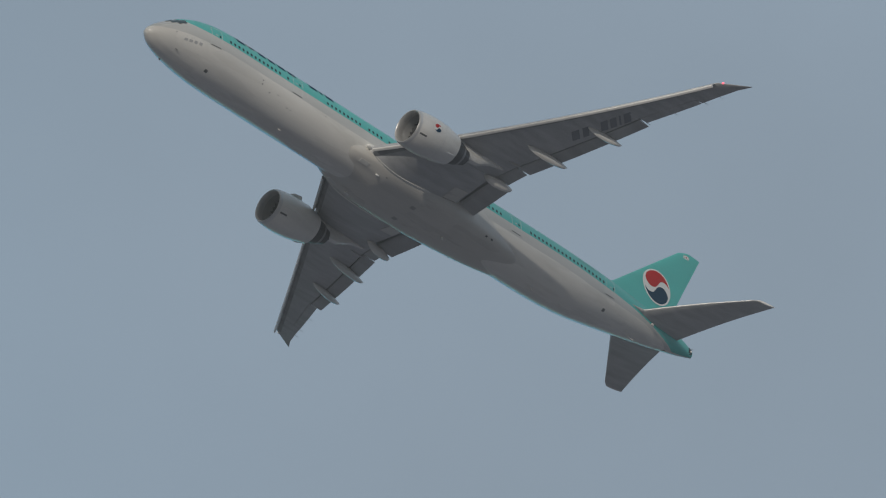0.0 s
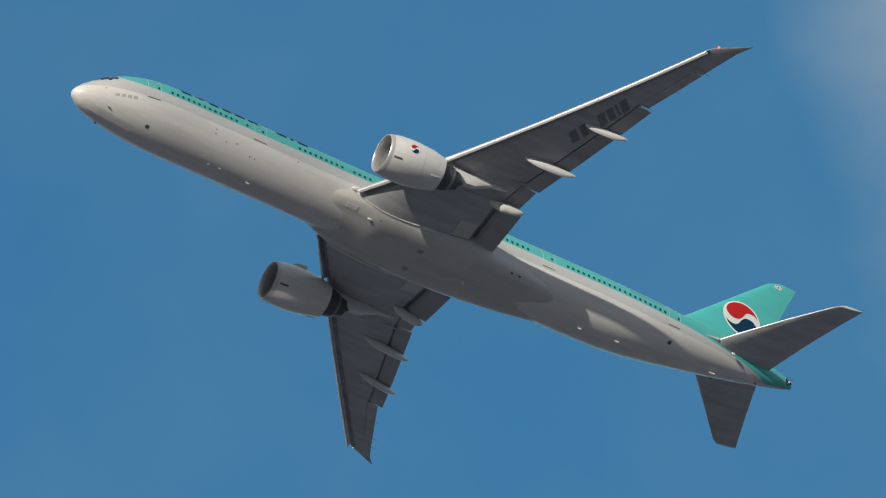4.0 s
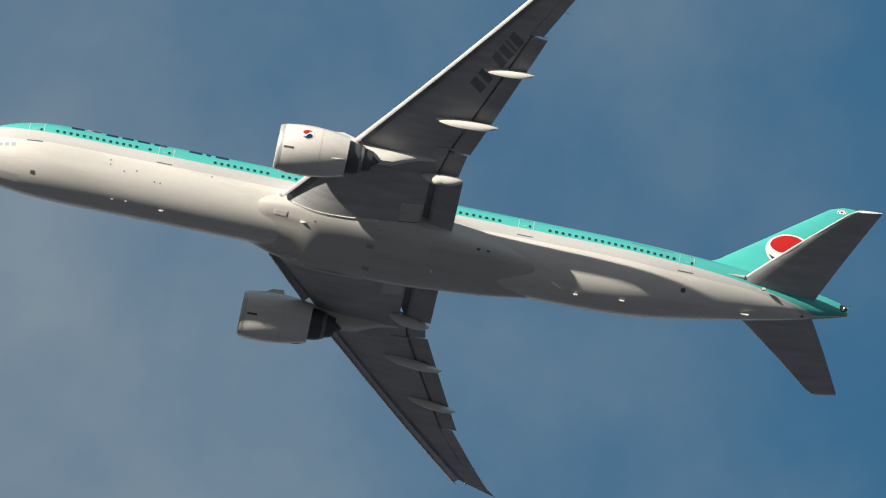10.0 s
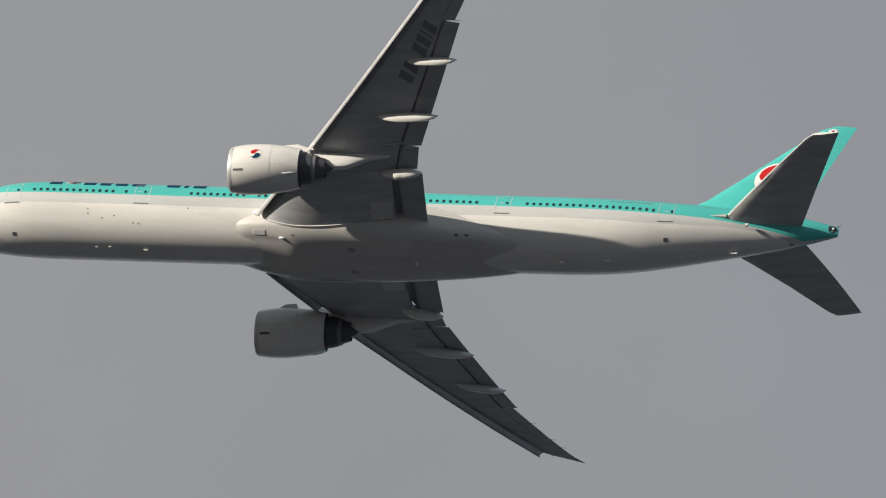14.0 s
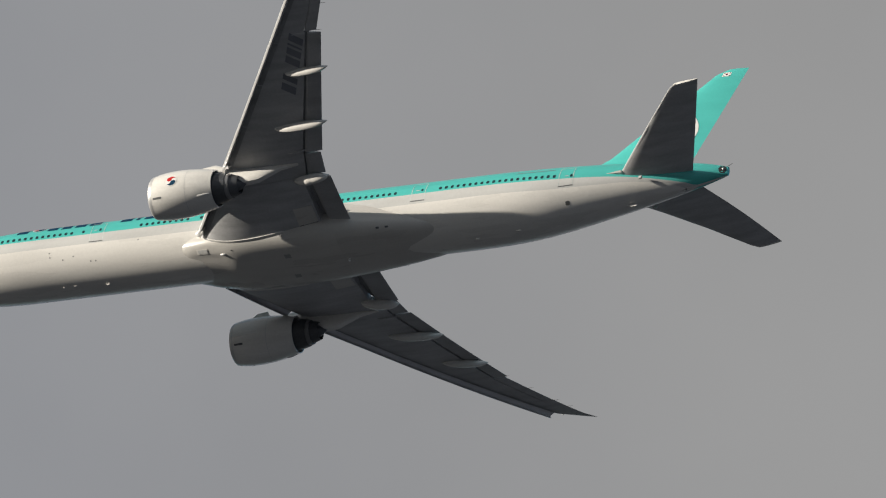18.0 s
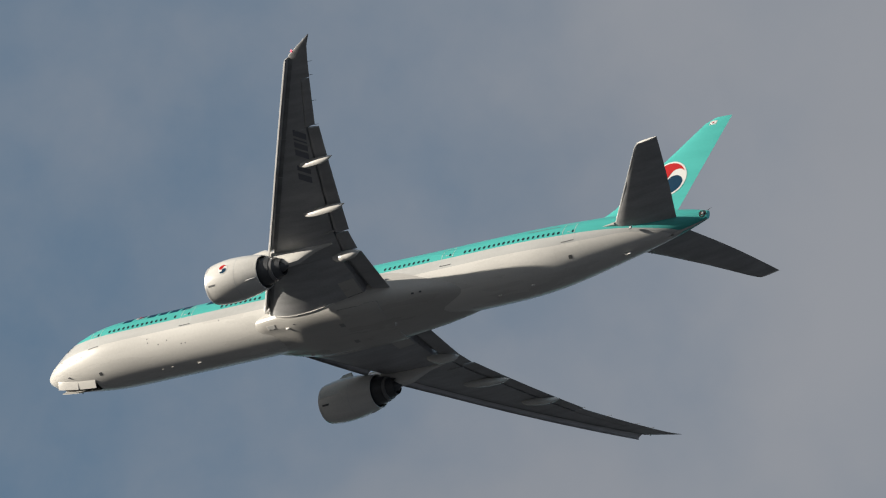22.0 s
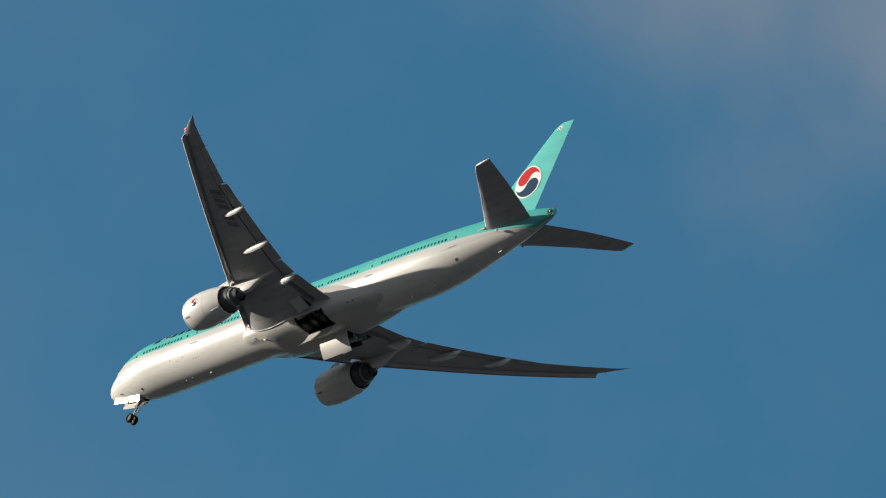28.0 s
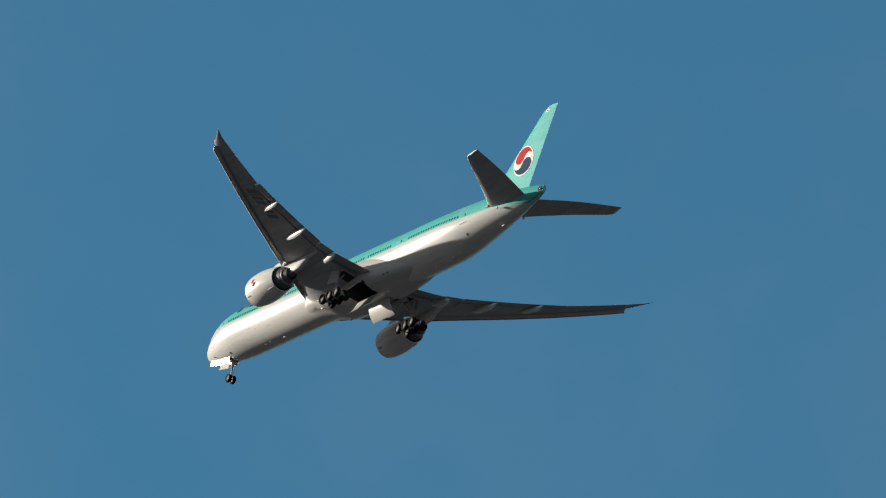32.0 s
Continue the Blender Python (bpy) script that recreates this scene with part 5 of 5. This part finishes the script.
fin_antenna(3.0, 1.2, -2.3, .2, .1, PORT, fuselage, "dark air probe")


def belly_plate(name, x0, x1, a0, a1, mat, out, label, sd=-1, n=4):
    bm = bmesh.new()
    grid(bm, [[belly_point(x0 + (x1 - x0) * i / n, a0 + (a1 - a0) * j / n, sd, out) for j in range(n + 1)] for i in range(n + 1)])
    return part(name, bm, mat, belly, label)


def belly_angle(x, y, z):
    w, h = curve_at(BELLY, x)
    e = BELLY_POWER / 2
    d = z - BELLY_AXIS
    return math.degrees(math.atan2(math.copysign((abs(d) / h) ** e, d), (abs(y) / w) ** e))


for sd in (-1, 1):
    a = belly_angle(26.95, 2.03, -2.62)
    frame_plate = belly_plate("air_inlet", 26.4, 27.5, a - 7, a + 7, WHITE, .03, "raised rim of an air inlet", sd)
    # flat grey plate on the rim, painted shade of the inlet's mouth
    bm = bmesh.new()
    grid(bm, [[belly_point(26.55 + .9 * i / 3, a - 5.2 + 10.4 * j / 3, sd, .042) for j in range(4)] for i in range(4)])
    part("inlet_mouth", bm, SILVER, frame_plate, "shaded inlet mouth")
    a = belly_angle(28.8, 2.05, -3.04)
    bm = bmesh.new()
    bmesh.ops.create_icosphere(bm, subdivisions=2, radius=0.14)
    for v in bm.verts:
        v.co.x *= 2.0
        v.co.z *= .8
        v.co.y *= .7
    bmesh.ops.translate(bm, verts=bm.verts, vec=belly_point(28.9, a, sd, .02))
    part("wing_light", bm, CHALK, belly, "small white lamp fairing")
    a = belly_angle(29.73, 2.47, -3.05)
    belly_plate("port", 29.7, 29.86, a - 1.2, a + 1.2, MARK, .014, "small dark port", sd, 2)
    for x, y, z in ((43.0, 2.63, -2.61), (43.8, 2.56, -2.55)):
        a = belly_angle(x, y, z)
        belly_plate("vent", x - .14, x + .14, a - 2.8, a + 2.8, MARK, .03, "small dark vent", sd, 2)
for x, y, z in ((34.5, 1.29, -3.37),):
    a = belly_angle(x, y, z)
    belly_plate("drain_panel", x - .28, x + .28, a - 3.2, a + 3.2, OVAL, .016, "dark oval drain panel", -1, 3)
    belly_plate("drain_panel", x - .28, x + .28, a - 3.2, a + 3.2, OVAL, .016, "dark oval drain panel", 1, 3)
# lips along the joint of fairing and wing root
for sd in (-1, 1):
    bm = bmesh.new()
    rows = []
    for i in range(17):
        x = 27.3 + 7.5 * i / 16
        goal = under(x, 3.4) - 0.04
        p = min((belly_point(x, -k * .5, sd) for k in range(120)), key=lambda q: abs(q.z - goal))
        deep = .03 if i in (0, 16) else .14
        rows.append([p + Vector((0, sd * o, u)) for o, u in ((-.05, .09), (deep, .07), (deep, -.05), (-.05, -.08))])
    vs = grid(bm, rows, close=True)
    bm.faces.new(vs[0])
    bm.faces.new(vs[-1])
    part("joint_lip", bm, WHITE, belly, "raised white lip below the wing root")
    # seam of the aft fairing panel
    bm = bmesh.new()
    grid(bm, [[belly_point(40.55 + .03 * i, -4 - 8 * j, sd, .006) for j in range(10)] for i in range(2)])
    part("panel_seam", bm, SILVER, belly)
# auxiliary power unit outlet in the tail cone's port flank
bm = bmesh.new()
n = 10
ring = []
for k in range(n):
    t = 2 * math.pi * k / n
    ring.append(bm.verts.new(hull(72.68 + .34 * math.cos(t), 2 + 42 * math.sin(t), .012, -1)))
mid = bm.verts.new(hull(72.68, 2, .03, -1))
for k in range(n):
    bm.faces.new([ring[k], ring[(k + 1) % n], mid])
part("exhaust_outlet", bm, DARK, fuselage, "black exhaust outlet in the tail cone")
bm = bmesh.new()
bmesh.ops.create_icosphere(bm, subdivisions=2, radius=0.1)
bmesh.ops.translate(bm, verts=bm.verts, vec=hull(72.75, -2, .05, -1))
part("tail_lamp", bm, CHALK, fuselage, "white tail lamp")
bm = bmesh.new()
rod(bm, hull(72.9, 80, 0), hull(72.9, 80, 0) + Vector((.45, 0, .28)), .03, .015, 6)
part("static_wick", bm, MARK, fuselage)


# ---- the other aircraft, far off ----
def build_far_plane():
    """A small white T-tailed twin turboprop."""
    top = new("turboprop_plane")
    tagged(top, "tiny far-off white high-wing twin turboprop with dark T-tail", "airplane")
    L = 9.5

    def tube(name, pts, mat, parent, label=""):
        bm = bmesh.new()
        rows = [[Vector((x * L, (y + r * math.cos(2 * math.pi * k / 12)) * L, (z + r * math.sin(2 * math.pi * k / 12)) * L)) for k in range(12)] for x, y, z, r in pts]
        vs = grid(bm, rows, close=True)
        bm.faces.new(vs[0])
        bm.faces.new(vs[-1])
        return part(name, bm, mat, parent, label)

    def vane(name, a, b, mat, parent, t=.008, label=""):
        """Between chord a and chord b, each (x0, x1, y, z)."""
        bm = bmesh.new()
        up = Vector((0, 0, t * L)) if abs(a[2] - b[2]) > abs(a[3] - b[3]) else Vector((0, t * L, 0))
        secs = []
        for x0, x1, y, z in (a, b):
            p, q = Vector((x0, y, z)) * L, Vector((x1, y, z)) * L
            m = p.lerp(q, .35)
            secs.append([p, m + up, q, m - up])
        vs = grid(bm, secs, close=True)
        bm.faces.new(vs[0])
        bm.faces.new(vs[1])
        return part(name, bm, mat, parent, label)
    tube("fuselage", [(-.5, 0, -.01, .004), (-.47, 0, -.008, .022), (-.42, 0, 0, .036), (-.36, 0, 0, .041), (.2, 0, 0, .041), (.33, 0, .01, .030), (.45, 0, .022, .012), (.48, 0, .025, .004)], CHALK, top)
    for s in (-1, 1):
        vane("wing", (-.06, .04, 0, .045), (-.03, .025, s * .43, .06), CHALK, top, .007)
        nac = tube("engine_nacelle", [(-.16, s * .135, .025, .006), (-.15, s * .135, .025, .018), (-.08, s * .135, .025, .026), (.04, s * .135, .02, .026), (.13, s * .135, .02, .008)], CHALK, top)
        vane("propeller", (-.158, -.152, s * .135 - .06, .025), (-.158, -.152, s * .135 + .06, .025), DARK, nac, .003)
        vane("tailplane", (.43, .48, 0, .20), (.445, .48, s * .14, .20), BLUE, top, .006)
    vane("fin", (.30, .45, 0, .03), (.42, .49, 0, .205), BLUE, top, .006, "dark blue fin with red tip")
    return top


far_plane = build_far_plane()


# ---- an unseen bank of thin cloud, added between the sun and the first part of the flight path to shade it ----
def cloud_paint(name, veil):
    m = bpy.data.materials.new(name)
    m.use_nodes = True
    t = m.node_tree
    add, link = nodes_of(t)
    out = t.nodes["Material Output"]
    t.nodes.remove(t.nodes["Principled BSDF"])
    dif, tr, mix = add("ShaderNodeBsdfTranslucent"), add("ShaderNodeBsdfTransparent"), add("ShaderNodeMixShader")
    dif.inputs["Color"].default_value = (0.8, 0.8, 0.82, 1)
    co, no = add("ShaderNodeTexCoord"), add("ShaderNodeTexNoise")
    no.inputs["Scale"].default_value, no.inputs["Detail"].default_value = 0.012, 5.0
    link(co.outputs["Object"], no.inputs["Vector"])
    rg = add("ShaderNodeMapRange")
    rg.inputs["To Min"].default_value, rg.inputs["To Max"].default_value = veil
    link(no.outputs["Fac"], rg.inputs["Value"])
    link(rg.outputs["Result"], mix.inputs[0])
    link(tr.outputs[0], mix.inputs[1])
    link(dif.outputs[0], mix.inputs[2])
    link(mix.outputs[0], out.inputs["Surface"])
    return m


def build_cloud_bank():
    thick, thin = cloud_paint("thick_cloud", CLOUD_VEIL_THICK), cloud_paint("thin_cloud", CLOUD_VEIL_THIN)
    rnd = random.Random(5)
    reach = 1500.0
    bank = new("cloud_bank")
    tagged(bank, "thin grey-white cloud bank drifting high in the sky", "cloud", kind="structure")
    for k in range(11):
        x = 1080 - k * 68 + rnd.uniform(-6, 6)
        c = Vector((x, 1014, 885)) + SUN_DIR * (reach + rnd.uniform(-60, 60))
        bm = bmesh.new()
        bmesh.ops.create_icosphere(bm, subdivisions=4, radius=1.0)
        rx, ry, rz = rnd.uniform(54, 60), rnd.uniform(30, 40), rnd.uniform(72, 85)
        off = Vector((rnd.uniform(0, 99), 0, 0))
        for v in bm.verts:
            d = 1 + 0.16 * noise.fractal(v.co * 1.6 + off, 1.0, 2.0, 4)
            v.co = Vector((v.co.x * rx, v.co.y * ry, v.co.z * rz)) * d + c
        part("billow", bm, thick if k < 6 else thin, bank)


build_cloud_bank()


# ---- a shred of thin cloud before the first part of the flight path ----
def build_veil():
    m = bpy.data.materials.new("thin_grey_cloud")
    m.use_nodes = True
    t = m.node_tree
    add, link = nodes_of(t)
    out = t.nodes["Material Output"]
    t.nodes.remove(t.nodes["Principled BSDF"])
    dif, tr, mix = add("ShaderNodeBsdfDiffuse"), add("ShaderNodeBsdfTransparent"), add("ShaderNodeMixShader")
    dif.inputs["Color"].default_value = VEIL_TONE
    co, no, sep = add("ShaderNodeTexCoord"), add("ShaderNodeTexNoise"), add("ShaderNodeSeparateXYZ")
    no.inputs["Scale"].default_value, no.inputs["Detail"].default_value = 0.03, 5.0
    link(co.outputs["Object"], no.inputs["Vector"])
    link(co.outputs["Object"], sep.inputs[0])
    az = add("ShaderNodeMath", operation="ARCTAN2")
    link(sep.outputs["X"], az.inputs[0])
    link(sep.outputs["Y"], az.inputs[1])
    bend = add("ShaderNodeMath", operation="MULTIPLY_ADD")
    link(no.outputs["Fac"], bend.inputs[0])
    bend.inputs[1].default_value = 0.03
    link(az.outputs[0], bend.inputs[2])
    ramp = add("ShaderNodeMapRange", interpolation_type="SMOOTHSTEP")
    ramp.inputs["From Min"].default_value, ramp.inputs["From Max"].default_value = radians(32.6), radians(36.5)
    ramp.inputs["To Max"].default_value = VEIL_DEPTH
    link(bend.outputs[0], ramp.inputs["Value"])
    rag = add("ShaderNodeMath", operation="MULTIPLY")
    link(ramp.outputs["Result"], rag.inputs[0])
    link(no.outputs["Fac"], rag.inputs[1])
    link(rag.outputs[0], mix.inputs[0])
    link(tr.outputs[0], mix.inputs[1])
    link(dif.outputs[0], mix.inputs[2])
    link(mix.outputs[0], out.inputs["Surface"])
    bm = bmesh.new()
    rows = []
    for i in range(25):
        b = radians(31.5 + 18 * i / 24)
        rows.append([])
        for j in range(13):
            e = radians(27 + 15 * j / 12)
            p = Vector((math.sin(b) * math.cos(e), math.cos(b) * math.cos(e), math.sin(e)))
            rows[-1].append(p * 760)
    grid(bm, rows)
    tagged(part("cloud_shred", bm, m, None), "thin grey shred of cloud below the flight path", "cloud", kind="structure")


build_veil()


# ---- what moves ----
def motions():
    walk(airliner, [(t, pose(x, y, z, rx, ry, rz)) for t, x, y, z, rx, ry, rz in PLANE_ROWS])

    def swing(ob, pivot, axis, keys, tilt=0.0):
        rows = []
        for t, deg in keys:
            rx, ry = (deg, tilt) if axis == "x" else (0, deg)
            rows.append((t, pose(*pivot, rx, ry, 0)))
        walk(ob, rows)
    # nose gear: doors part, the leg swings down and aft
    for tilt, s, ob, pv, wide in nose_doors:
        swing(ob, pv, "x", [(0, 0), (21.6, 0), (22.3, s * wide), (32, s * wide)], tilt)
    swing(nose_leg, nose_pivot, "y", [(0, 93), (22.9, 93), (23.4, 74), (24.0, 60), (24.5, 52), (25.5, 44), (26.5, 38.5), (27.0, 34), (27.5, 26), (28, 20), (28.5, 14), (29, 8), (30, 1), (31, -1), (32, -2.7)])
    # main gear: doors hang from the keel, the legs swing down and outward
    for s, (leg, pv, door, dp, side_door, sp) in mains.items():
        swing(door, dp, "x", [(0, 0), (21.6, 0), (22.0, -s * 3), (22.6, -s * 9), (23.0, -s * 20), (23.6, -s * 43), (24.0, -s * 54), (26.0, -s * 71), (32, -s * 71)])
        swing(side_door, sp, "x", [(0, 0), (22.2, 0), (23.2, s * 40), (24.0, s * 62), (32, s * 62)])
        down = ((27.2, 86), (28.2, 68), (29.0, 48), (29.6, 30), (30.1, 17), (30.8, 7), (31.5, 0)) if s < 0 else ((26.6, 86), (27.6, 66), (28.4, 48), (29.2, 34), (30.0, 22), (31.0, 9), (31.8, 2))
        swing(leg, pv, "x", [(0, -s * 86)] + [(t, -s * deg) for t, deg in down] + [(32, 0)])
    # the other aircraft crosses low behind, far away
    walk(far_plane, [(t, pose(FAR[0] - 1.5 * (t - 24.4), FAR[1], FAR[2] - 0.1 * (t - 24.4), *FAR_TURN)) for t in (0, 24.4, 32)])


motions()
